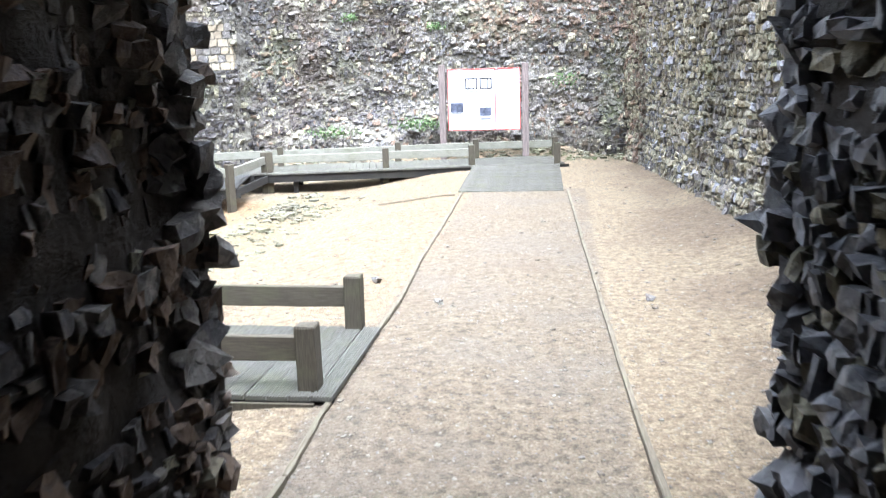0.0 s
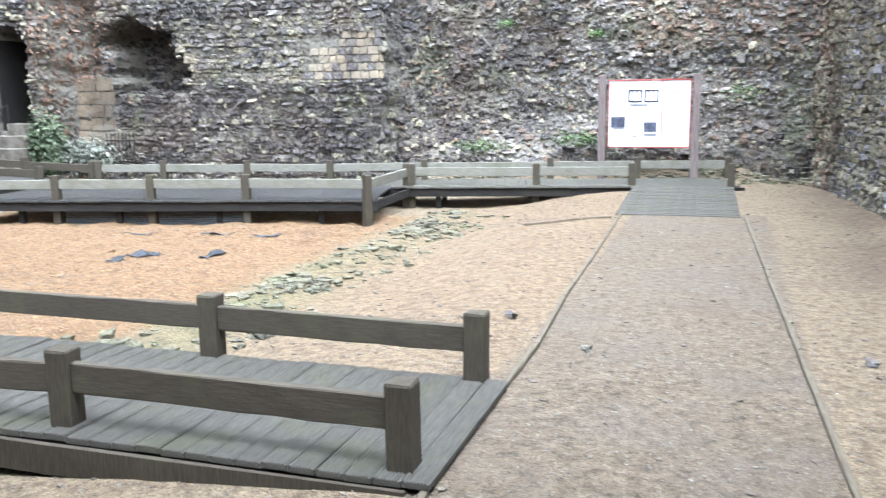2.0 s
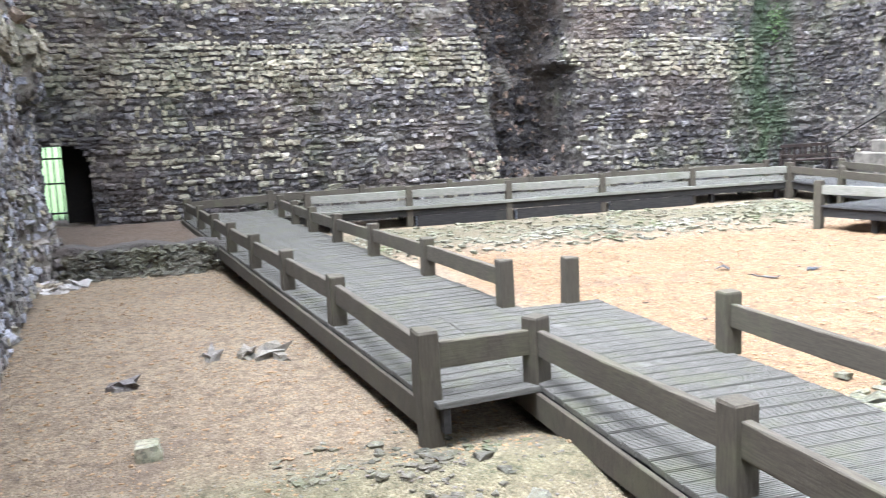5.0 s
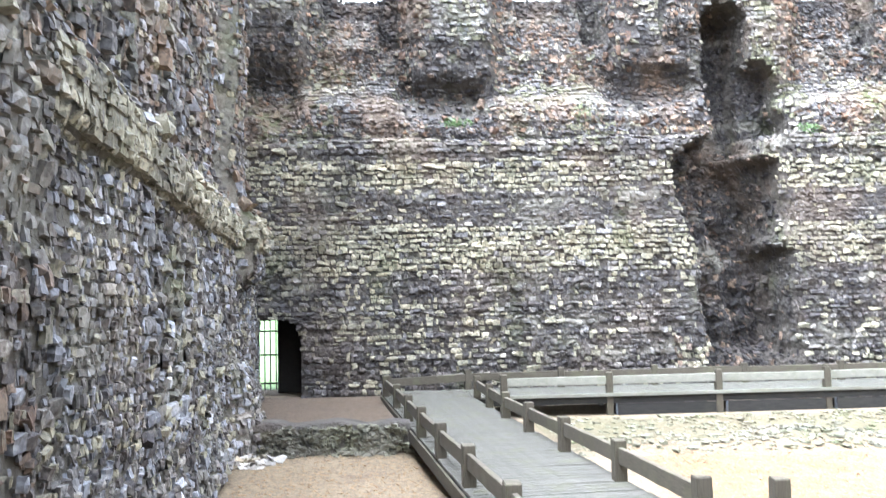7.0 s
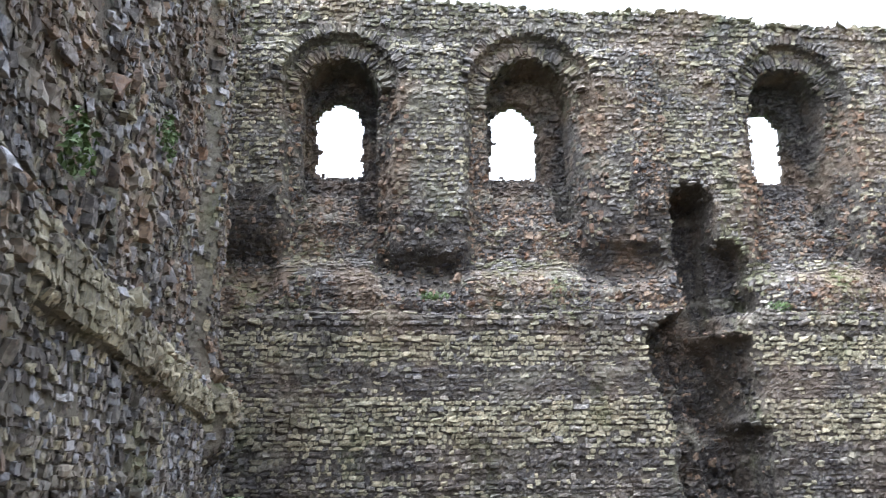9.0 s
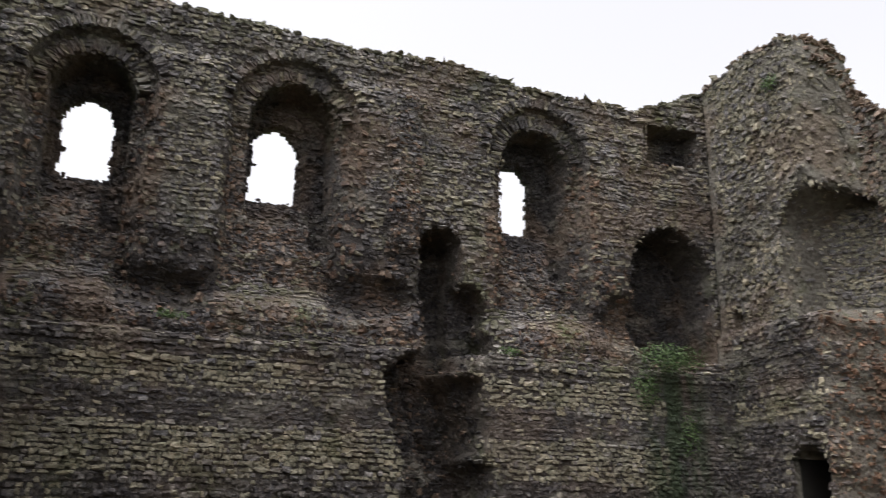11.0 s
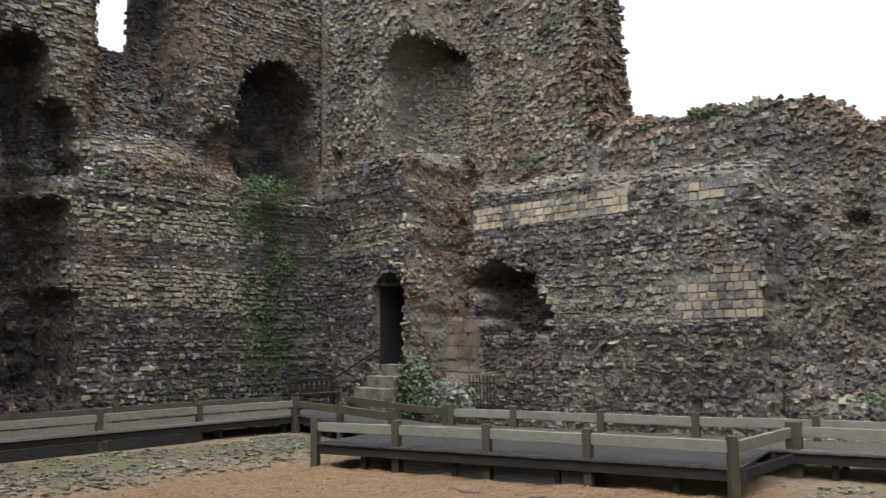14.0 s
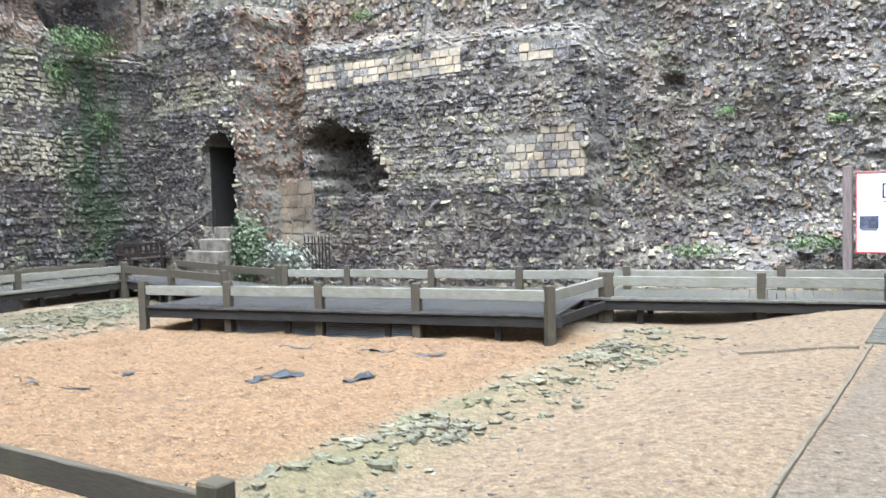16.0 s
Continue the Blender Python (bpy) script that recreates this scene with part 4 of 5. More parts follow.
gi, gj = np.meshgrid(np.arange(len(gx) - 1), np.arange(len(gy) - 1), indexing="ij")
gn = len(gy)
gq = np.stack([gi * gn + gj, (gi + 1) * gn + gj, (gi + 1) * gn + gj + 1, gi * gn + gj + 1], -1).reshape(-1, 4)
gme = quick_mesh("ground", np.stack([gu, gv, gz], -1).reshape(-1, 3), gq, GROUND, True)
wob = 0.25 * rough2(gu, gv, 1.1, 95, 3)
orange = step(-gu + wob, 4.7, 5.3) * (1 - step(-gu + wob, 11.9, 12.5)) * step(gv + wob, 5.0, 5.6) * (1 - step(gv + wob, 13.6, 14.2))
orange = np.maximum(orange, 0.30 * step(gv, 3, 8) * (gu > -4.8) * (gu < -1.6))
orange = np.maximum(orange, 0.12 * step(-gu, 4.6, 5.4) * (1 - step(-gu, 12.4, 13.0)) * (1 - step(gv, 3.4, 3.9)) * (gv > 0.2))
grass = ((gu < -20.0) | (gu > 4) | (gv > 20.5) | (gv < -3.2)) * 1.0
moss = 0.20 * np.exp(-(((gu + 4.5 + 0.4 * wob) / 0.5) ** 2)) * (gv > 2) * (gv < 14) + 0.14 * step(-gu, 12.3, 12.8) * (1 - step(-gu, 15, 16)) * (gv > 4.6)
grass = np.maximum(grass, np.clip(moss * (1.2 + 4 * wob), 0, 0.55))
path = step(gu, -1.78 + 0.2 * wob, -1.5) * (1 - step(gu, -0.05, 0.2)) * (gv < 13)
soil = step(-gu, 12.9, 13.4) * (1 - step(gv, 2.2, 2.8)) * (gu > -18.3)
soil = np.maximum(soil, 0.8 * step(-gu, 12.3, 12.8) * (1 - step(-gu, 15, 16)) * (gv > 4.6))
soil = np.maximum(soil, 0.62 * step(gu + 1.6 * wob, 0.35, 1.0) * step(rough2(gu, gv, 0.9, 88, 3), -0.35, 0.3) * (gv > 1))
soil = np.maximum(soil, 0.75 * np.exp(-(((gu - 0.95 - 0.4 * wob) / 0.45) ** 2 + ((gv - 9.6 - wob) / 0.9) ** 2)))
att = gme.color_attributes.new("zone", "FLOAT_COLOR", "POINT")
att.data.foreach_set("color", np.stack([orange, grass, path, 1 - 0.9 * soil], -1).astype(np.float32).ravel())
ground = tagged(new("ground", gme), "tan and orange gravel court with mossy foundation lines and grass beyond", "ground", kind="structure")


def pebbles(name, n, xs, ys, size, material, seed, label, density=None, jag=0.2):
    rng = np.random.default_rng(seed)
    x, y = rng.uniform(*xs, n), rng.uniform(*ys, n)
    if density is not None:
        keep = rng.random(n) < density(x, y)
        x, y = x[keep], y[keep]
    n = len(x)
    s = rng.uniform(size[0], size[1], n) * rng.choice([0.6, 1.0, 1.5], n, p=[0.5, 0.38, 0.12])
    a = rng.uniform(0, 2 * np.pi, n)
    fr = np.zeros((n, 3, 3))
    fr[:, 0, 0], fr[:, 0, 1], fr[:, 1, 0], fr[:, 1, 1], fr[:, 2, 2] = np.cos(a), np.sin(a), -np.sin(a), np.cos(a), 1
    size3 = np.stack([s * rng.uniform(0.9, 1.7, n), s, s * rng.uniform(0.4, 0.8, n)], 1)
    c = np.stack([x, y, ground_z(x, y) + size3[:, 2] * 0.12], 1)
    return stone_heap(name, stone_shapes(rng, n, size3, fr, c, jag), material, None, label, True)


tagged(pebbles("gravel", 6500, (-5.0, 1.7), (1.4, 7.0), (0.004, 0.009), SOIL_STONE, 100, "loose flint gravel and stone chips on the court"), category="gravel")
tagged(pebbles("gravel", 7000, (-13, -4.5), (0.5, 3.9), (0.004, 0.010), STRAW, 101, "loose gravel and stone chips by the south wall"), category="gravel")
tagged(pebbles("foundation_rubble", 6500, (-5.5, -3.3), (5.4, 14.0), (0.010, 0.042), MOSSY, 102, "line of mossy foundation flints across the court", lambda x, y: np.exp(-(((x + 4.4) / 0.45) ** 2)) * np.where(rough2(x, y, 1.1, 120, 3) > -0.02, 0.9, 0.14), 0.18), category="rubble")
tagged(pebbles("foundation_rubble", 420, (-5.4, -4.1), (2.4, 3.8), (0.010, 0.030), MOSSY, 103, "mossy foundation flints beside the boardwalk", lambda x, y: np.exp(-(((x + 4.7) / 0.5) ** 2 + ((y - 3.0) / 0.5) ** 2)), 0.18), category="rubble")
tagged(pebbles("foundation_rubble", 4200, (-15.2, -12.2), (4.7, 13.3), (0.014, 0.04), MOSSY, 104, "broad mossy foundation bank of flints", lambda x, y: np.where(rough2(x, y, 0.9, 121, 3) > 0.0, 0.9, 0.25) + 0.4 * (np.abs(x + 12.7) < 0.35), 0.18), category="rubble")
tagged(pebbles("wall_foot_rubble", 1500, (-9, 1.2), (16.6, 18.2), (0.02, 0.06), MOSSY, 105, "fallen flints banked against the north wall", lambda x, y: step(y, 16.6, 17.8)), category="rubble")


tagged(pebbles("wood_chips", 14000, (-12.2, -4.9), (5.3, 12.9), (0.0045, 0.011), STRAW, 108, "straw-coloured chips over the orange gravel of the pit"), category="gravel")
tagged(pebbles("gravel", 1100, (-12.2, -4.9), (5.4, 12.6), (0.005, 0.014), CORE, 106, "dark chips and bark scattered on the orange gravel"), category="gravel")
tagged(pebbles("gravel", 1500, (-4.5, 1.6), (7.0, 16.0), (0.006, 0.013), SOIL_STONE, 107, "loose chips on the far gravel"), category="gravel")


# ---- boardwalks ----
DECK_Z = 0.09


def plank_mesh(length, width=0.118, thick=0.03, grooves=7, material=None):
    prof = []
    for k in range(grooves):
        x0 = -width / 2 + 0.006 + (width - 0.012) * k / grooves
        w = (width - 0.012) / grooves
        prof += [(x0, 0), (x0 + w * 0.5, 0), (x0 + w * 0.6, -0.007), (x0 + w * 0.92, -0.007)]
    prof = [(-width / 2, -thick), (-width / 2, -0.003)] + prof + [(width / 2, -0.003), (width / 2, -thick)]
    n = len(prof)
    verts = [(s * length / 2, a, b) for s in (-1, 1) for a, b in prof]
    me = bpy.data.meshes.new("plank")
    me.from_pydata(verts, [], [(i, i + 1, i + 1 + n, i + n) for i in range(n - 1)] + [(n - 1, 0, n, 2 * n - 1), tuple(range(n))[::-1], tuple(range(n, 2 * n))])
    me.materials.append(material or DECK)
    return me


def boardwalk(label, a, b, half, z=DECK_Z, z_end=None, drop=0.30, legs=True, beam=True, wide=0.126, material=None, fascia=False):
    """A plank deck from a to b, with side beams, cross joists and stub legs."""
    z_end = z if z_end is None else z_end
    a, b = Vector((*a, z)), Vector((*b, z_end))
    run, yaw = (b - a).length, math.atan2(b.y - a.y, b.x - a.x)
    tilt = math.asin((b.z - a.z) / run)
    top = thing("boardwalk", label, "boardwalk", m=Matrix.Translation(a) @ Euler((0, -tilt, yaw)).to_matrix().to_4x4())
    me = plank_mesh(2 * half, wide - 0.008, material=material)
    r = random.Random(int(run * 1000))
    for k in range(int(run / wide)):
        p = new("plank", me)
        p.parent = top
        p.matrix_basis = pose(wide * (k + 0.5), r.uniform(-0.002, 0.002), r.uniform(-0.003, 0.001), 0, r.uniform(-0.4, 0.4), 90 + r.uniform(-0.15, 0.15))
    if beam:
        for s in (-1, 1):
            part("beam", block(run - 0.02, 0.045, 0.14, 0.004, 6, 0.003, 3), BEAM, top, "wet dark edge beam", pose(run / 2, s * (half - 0.05), -0.105))
    if fascia:
        for s in (-1, 1):
            part("fascia", block(run - 0.12, 0.03, 0.15, 0.004, 8, 0.003, 4), POST, top, "green-stained timber fascia", pose(run / 2 + 0.04, s * (half + 0.012), -0.115))
    for k in range(1, int(run / 1.6) + 1):
        part("joist", block(0.05, 2 * half - 0.16, 0.12, 0.004), BEAM, top, "", pose(1.6 * k - 0.8, 0, -0.10))
        if legs:
            for s in (-1, 1):
                part("leg", block(0.09, 0.09, drop, 0.005), BEAM, top, "", pose(1.6 * k - 0.8, s * (half - 0.16), -0.15 - drop / 2))
    return top


boardwalk("grey grooved boardwalk spur meeting the gravel path", (-1.52, 4.59), (-6.95, 4.59), 0.665, drop=0.12, fascia=True)
boardwalk("long grey grooved boardwalk beside the south wall", (-4.98, 4.07), (-17.6, 2.76), 0.755, DECK_Z - 0.005, fascia=True)
boardwalk("grey boardwalk along the west wall", (-17.12, 2.25), (-17.12, 15.6), 0.80, DECK_Z - 0.010)
boardwalk("grey boardwalk across the north-west corner", (-17.0, 15.3), (-12.0, 13.98), 0.66, DECK_Z - 0.014, material=DECK_WET)
boardwalk("grey boardwalk along the north wall", (-12.3, 14.02), (-0.28, 16.68), 0.72, DECK_Z - 0.005)
boardwalk("raised viewing platform of dark decking over the gravel pit", (-11.95, 12.38), (-5.62, 13.84), 0.98, DECK_Z - 0.010, material=DECK_WET)
boardwalk("grey wooden ramp up to the northern boardwalk", (-1.05, 12.65), (-1.12, 15.85), 0.80, 0.015, DECK_Z - 0.002, legs=False, beam=False)


def railing(label, pts, ends=(), base=DECK_Z - 0.02, height=0.365, posts=None, pale=False, thick=0.118, gaps=()):
    """Low kerb rail: square posts at the points, one board from post to post. base may be one per post."""
    top = thing("kerb_railing", label, "railing", "low railings of the boardwalk", m=pose(*pts[0], 0))
    o = Vector((*pts[0], 0))
    r = random.Random(int(abs(pts[0][0] * 977 + pts[0][1] * 131)))
    yaws = []
    for k in range(len(pts)):
        a, b = pts[max(0, k - 1)], pts[min(len(pts) - 1, k + 1)]
        yaws.append(math.degrees(math.atan2(b[1] - a[1], b[0] - a[0])))
    for k, p in enumerate(pts):
        zb = base[k] if isinstance(base, (tuple, list)) else base
        zt = DECK_Z + height
        bm = block(thick, thick, zt - zb, 0.007, 0, 0.002, k)
        for v in bm.verts:
            if v.co.z > 0 and abs(v.co.x) < thick * 0.45 and abs(v.co.y) < thick * 0.45:
                v.co.z += 0.006
        part("post", bm, POST, top, "", pose(p[0] - o.x, p[1] - o.y, (zt + zb) / 2, r.uniform(-0.8, 0.8), r.uniform(-0.8, 0.8), yaws[k] + r.uniform(-2, 2)))
    for k in range(len(pts) - 1):
        if k in gaps:
            continue
        a, b = Vector((*pts[k], 0)), Vector((*pts[k + 1], 0))
        run = (b - a).length - thick + 0.02
        yaw = math.degrees(math.atan2(b.y - a.y, b.x - a.x))
        mid = (a + b) / 2 - o
        part("rail", block(run, 0.05, 0.145, 0.006, 8, 0.003, k + 5), PALE_RAIL if pale else RAIL, top, "", pose(mid.x, mid.y, DECK_Z + 0.225 + r.uniform(-0.008, 0.008), 0, r.uniform(-0.3, 0.3), yaw))
    return top


GROUND_LOW = -0.40
railing("weathered low timber rail on the near boardwalk spur", [(-1.68, 4.06), (-3.39, 4.07), (-5.08, 3.95), (-5.03, 3.30)], base=[DECK_Z - 0.02] * 3 + [GROUND_LOW])
railing("weathered low timber rail facing the gravel pit", [(-1.70, 5.24), (-3.35, 5.25), (-5.17, 5.26)])
railing("single short weathered post with an empty mortise", [(-6.95, 5.02)])
railing("long low timber rail beside the south wall", [(-5.06, 3.33), (-7.13, 3.16), (-8.80, 2.98), (-10.32, 2.80), (-11.87, 2.63), (-13.4, 2.48), (-15.07, 2.31), (-16.85, 2.10)][1:])
railing("low timber rail joining two levels of boardwalk", [(-5.09, 3.30), (-7.07, 3.16)])
railing("long low timber rail above the pit edge", [(-7.1, 4.52), (-8.84, 4.36), (-10.5, 4.17), (-12.0, 4.0), (-13.4, 3.87), (-14.75, 3.78), (-16.3, 3.72)])
railing("low timber rail turning the corner at the west wall", [(-16.97, 2.12), (-17.84, 3.67), (-17.84, 5.5), (-17.84, 7.35), (-17.84, 9.15), (-17.84, 11.1), (-17.84, 12.9), (-17.7, 14.9)])
railing("pale low timber rail along the western boardwalk", [(-16.38, 4.2), (-16.40, 6.1), (-16.38, 8.08), (-16.42, 10.1), (-16.5, 12.2), (-16.35, 14.45)], base=GROUND_LOW, pale=True)
railing("low timber rail on the north-west corner", [(-16.25, 14.43), (-14.2, 13.95), (-12.14, 13.42)], base=GROUND_LOW)
railing("low timber rail by the stair foot", [(-16.5, 15.95), (-14.2, 15.25), (-11.98, 14.62)])
railing("silvered low timber rail round the viewing platform", [(-11.82, 11.46), (-10.4, 11.88), (-8.92, 12.24), (-7.42, 12.54), (-5.56, 12.86), (-5.69, 14.93)], base=GROUND_LOW, pale=True)
railing("silvered low timber rail before the north wall", [(-11.86, 14.66), (-10.65, 15.0), (-8.98, 15.24), (-7.4, 15.50), (-5.75, 16.05), (-3.53, 16.72), (-2.0, 17.1), (-0.42, 17.4)], pale=True)
railing("silvered low timber rail beside the ramp", [(-5.60, 14.95), (-3.52, 15.40), (-1.95, 15.76)], base=GROUND_LOW, pale=True)
railing("short grey post with a mortise at the ramp head", [(-0.36, 15.95)])

# ribbed vent panels below the decks
def vent_panel(a, b, z0, z1):
    top = thing("vent_panel", "ribbed dark grey ventilation panel below the deck", "vent", "vent panels below the deck", m=pose(*a, 0))
    d = Vector((b[0] - a[0], b[1] - a[1], 0))
    run, yaw = d.length, math.degrees(math.atan2(d.y, d.x))
    n = 7
    for k in range(n):
        part("slat", block(run, 0.02, (z1 - z0) / n * 0.62, 0.003), VENT, top, "", pose(d.x / 2, d.y / 2, z0 + (k + 0.5) * (z1 - z0) / n, 18, 0, yaw))
    part("backing", block(run, 0.01, z1 - z0, 0.0), BEAM, top, "", pose(d.x / 2 - 0.03 * math.sin(math.radians(-yaw)), d.y / 2 + 0.03, (z0 + z1) / 2, 0, 0, yaw))


vent_panel((-10.3, 11.93), (-9.0, 12.25), -0.33, -0.12)
vent_panel((-8.84, 12.28), (-7.5, 12.55), -0.33, -0.12)
for y0, y1 in ((6.2, 8.0), (8.2, 10.0), (10.2, 12.1)):
    vent_panel((-16.36, y0), (-16.38, y1), -0.30, -0.10)
# dark skirt boards under the decks
for a, b in (((-11.9, 11.50), (-5.62, 12.92)), ((-5.52, 12.96), (-5.62, 14.86)), ((-5.6, 14.93), (-2.0, 15.74)), ((-16.36, 3.9), (-16.4, 14.3))):
    d = Vector((b[0] - a[0], b[1] - a[1], 0))
    yaw = math.degrees(math.atan2(d.y, d.x))
    ob = part("skirt_board", block(d.length, 0.04, 0.13, 0.004, 8, 0.003, 2), BEAM, None, "wet black skirt board below the deck edge", pose((a[0] + b[0]) / 2, (a[1] + b[1]) / 2, DECK_Z - 0.115, 0, 0, yaw))
    tagged(ob, category="board")

# pale edge boards on top of the skirts
for a, b in (((-16.30, 3.9), (-16.34, 14.3)), ((-5.55, 14.90), (-2.0, 15.70))):
    d = Vector((b[0] - a[0], b[1] - a[1], 0))
    ob = part("edge_board", block(d.length, 0.035, 0.06, 0.004, 8, 0.003, 7), PALE_RAIL, None, "silvered edge board along the boardwalk deck", pose((a[0] + b[0]) / 2, (a[1] + b[1]) / 2, DECK_Z - 0.025, 0, 0, math.degrees(math.atan2(d.y, d.x))))
    tagged(ob, category="board")

# ---- path edging ----
def edging(label, pts):
    top = thing("path_edging", label, "edging", "timber edges of the path", m=pose(*pts[0], 0))
    o = Vector((*pts[0], 0))
    for k in range(len(pts) - 1):
        a, b = Vector((*pts[k], 0)), Vector((*pts[k + 1], 0))
        mid, yaw = (a + b) / 2, math.degrees(math.atan2(b.y - a.y, b.x - a.x))
        ga, gb = float(ground_z(a.x, a.y)), float(ground_z(b.x, b.y))
        pitch = -math.degrees(math.atan2(gb - ga, (b - a).length))
        part("board", block((b - a).length - 0.012, 0.032, 0.09, 0.005, 8, 0.004, k), EDGE, top, "", pose(mid.x - o.x, mid.y - o.y, (ga + gb) / 2 - 0.017, 0, pitch, yaw))


edging("worn timber edging along the gravel path", [(-1.50, 1.7), (-1.53, 3.1), (-1.55, 4.0), (-1.555, 5.2), (-1.57, 6.2), (-1.64, 7.6), (-1.69, 9.6), (-1.77, 12.5)])
edging("worn timber edging along the gravel path", [(0.22, 1.9), (0.11, 4.0), (0.02, 6.5), (-0.06, 8.7), (-0.12, 10.6), (-0.19, 12.75)])
edging("thin timber batten lying across the gravel", [(-2.95, 11.95), (-2.6, 12.05), (-2.22, 12.16), (-1.85, 12.27)])


# ---- sign ----
def sign():
    top = thing("information_board", "white printed information board with red border on timber posts", "sign", m=pose(0, 17.3, 0))
    for x in (-2.68, -1.0):
        part("post", block(0.13, 0.13, 2.05, 0.008, 0, 0.002), SIGN_WOOD, top, "", pose(x, 0, 0.92))
    part("panel", block(1.46, 0.03, 1.23, 0.004), PANEL, top, "", pose(-1.83, -0.03, 1.24))
    for z in (0.635, 1.845):
        part("border", block(1.47, 0.012, 0.018, 0.002), RED, top, "red painted border", pose(-1.83, -0.052, z))
    for x in (-2.555, -1.105, -1.60):
        part("border", block(0.016, 0.012, 1.21, 0.002), RED, top, "red painted border", pose(x, -0.053, 1.24))
    f = -0.048

    def print_(x, z, w, h, m, lab):
        part("print", block(w, 0.008, h, 0.0), m, top, lab, pose(x, f, z))

    for cx in (-2.08, -1.79):
        for dx in (-0.11, 0.11):
            print_(cx + dx, 1.56, 0.024, 0.22, INK, "printed plan line")
        for dz in (-0.10, 0.10):
            print_(cx, 1.56 + dz, 0.24, 0.022, INK, "printed plan line")
        for dx in (-0.05, 0.04):
            print_(cx + dx, 1.56, 0.014, 0.2, INK, "printed plan line")
    print_(-2.02, 1.40, 0.34, 0.02, TEXT, "unreadable printed caption")
    print_(-2.38, 1.09, 0.26, 0.19, PHOTO, "small printed photograph")
    print_(-2.38, 0.98, 0.22, 0.015, TEXT, "unreadable printed caption")
    print_(-1.80, 1.00, 0.23, 0.17, PHOTO, "small printed photograph")
    print_(-1.80, 0.86, 0.22, 0.04, TEXT, "unreadable printed caption")
    print_(-2.08, 0.83, 0.10, 0.02, TEXT, "unreadable printed caption")
    print_(-1.35, 1.68, 0.19, 0.13, TINT, "faded printed picture")
    print_(-1.35, 1.05, 0.14, 0.50, TINT, "faded printed picture")


sign()


# ---- stair, gate, bench, fence ----
def stair():
    top = thing("stone_stair", "worn pale stone steps rising to the dark doorway", "stairs", m=pose(-15.87, 16.2, 0))
    for k in range(4):
        part("step", block(1.5 - 0.27 * k, 0.95 - 0.19 * k, 0.50, 0.02, 3, 0.008, k), STEP, top, "", pose(0.07 + 0.135 * k, 0.155 + 0.095 * k, 0.08 + 0.26 * k))


stair()


def handrail():
    top = thing("iron_handrail", "thin black iron handrail rising beside the stone steps", "handrail", m=pose(-17.2, 16.15, 0))
    a, b = Vector((0, 0, 0.72)), Vector((1.5, 0.35, 1.52))
    part("post", rod(0.018, 1.0), IRON, top, "", pose(0, 0, 0.22))
    part("post", rod(0.016, 1.0), IRON, top, "", pose(1.5, 0.35, 1.02))
    d = b - a
    part("rail", rod(0.018, d.length), IRON, top, "", Matrix.Translation((a + b) / 2) @ d.to_track_quat("Z", "Y").to_matrix().to_4x4())


handrail()


# added dark panels that stand in for the shade inside the doorway
def stair_dark_panels():
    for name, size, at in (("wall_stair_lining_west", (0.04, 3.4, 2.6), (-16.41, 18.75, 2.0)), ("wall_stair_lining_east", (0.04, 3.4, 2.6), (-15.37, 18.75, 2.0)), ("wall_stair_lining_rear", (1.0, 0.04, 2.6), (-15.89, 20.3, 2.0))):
        ob = part(name, block(*size, 0.0), BEAM, None, "dark panel added to paint in the stair doorway's shade", pose(*at))
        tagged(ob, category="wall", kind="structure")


stair_dark_panels()


def gate():
    top = thing("iron_gate", "dark iron bar gate closing the small doorway", "gate", m=pose(-19.6, -0.62, 0.0))
    for k in range(7):
        part("bar", rod(0.012, 1.5), IRON, top, "", pose(0, -0.36 + 0.12 * k, 0.76))
    for z in (0.15, 0.75, 1.25):
        part("crossbar", block(0.02, 0.8, 0.035, 0.003), IRON, top, "", pose(0, 0, z))


gate()


def bench():
    top = thing("bench", "dark brown slatted wooden bench against the west wall", "bench", m=pose(-17.45, 15.95, 0.0, 0, 0, 90))
    for k in range(3):
        part("seat_slat", block(1.4, 0.1, 0.03, 0.004), BENCH, top, "", pose(0, -0.16 + 0.12 * k, 0.42))
    for z in (0.50, 0.74):
        part("back_rail", block(1.4, 0.035, 0.07, 0.004), BENCH, top, "", pose(0, 0.22, z))
    for k in range(9):
        part("back_slat", block(0.06, 0.02, 0.22, 0.003), BENCH, top, "", pose(-0.6 + 0.15 * k, 0.22, 0.62))
    for x in (-0.66, 0.66):
        for y in (-0.2, 0.22):
            part("leg", block(0.06, 0.06, 0.7 if y > 0 else 0.62, 0.004), BENCH, top, "", pose(x, y, 0.2 if y < 0 else 0.3))
        part("armrest", block(0.06, 0.48, 0.035, 0.004), BENCH, top, "", pose(x, 0, 0.54))


bench()


def fence():
    top = thing("iron_railing", "short rusty iron railing leaning by the stair", "railing", m=pose(-13.4, 17.3, 0.08))
    for k in range(8):
        part("bar", rod(0.013, 0.85), IRON, top, "", pose(-0.35 + 0.1 * k, 0, 0.36, 0, 2 * ((k * 7) % 3 - 1), 0))
    for z in (0.15, 0.62):
        part("crossbar", block(0.8, 0.02, 0.03, 0.003), IRON, top, "", pose(0, 0, z))


fence()


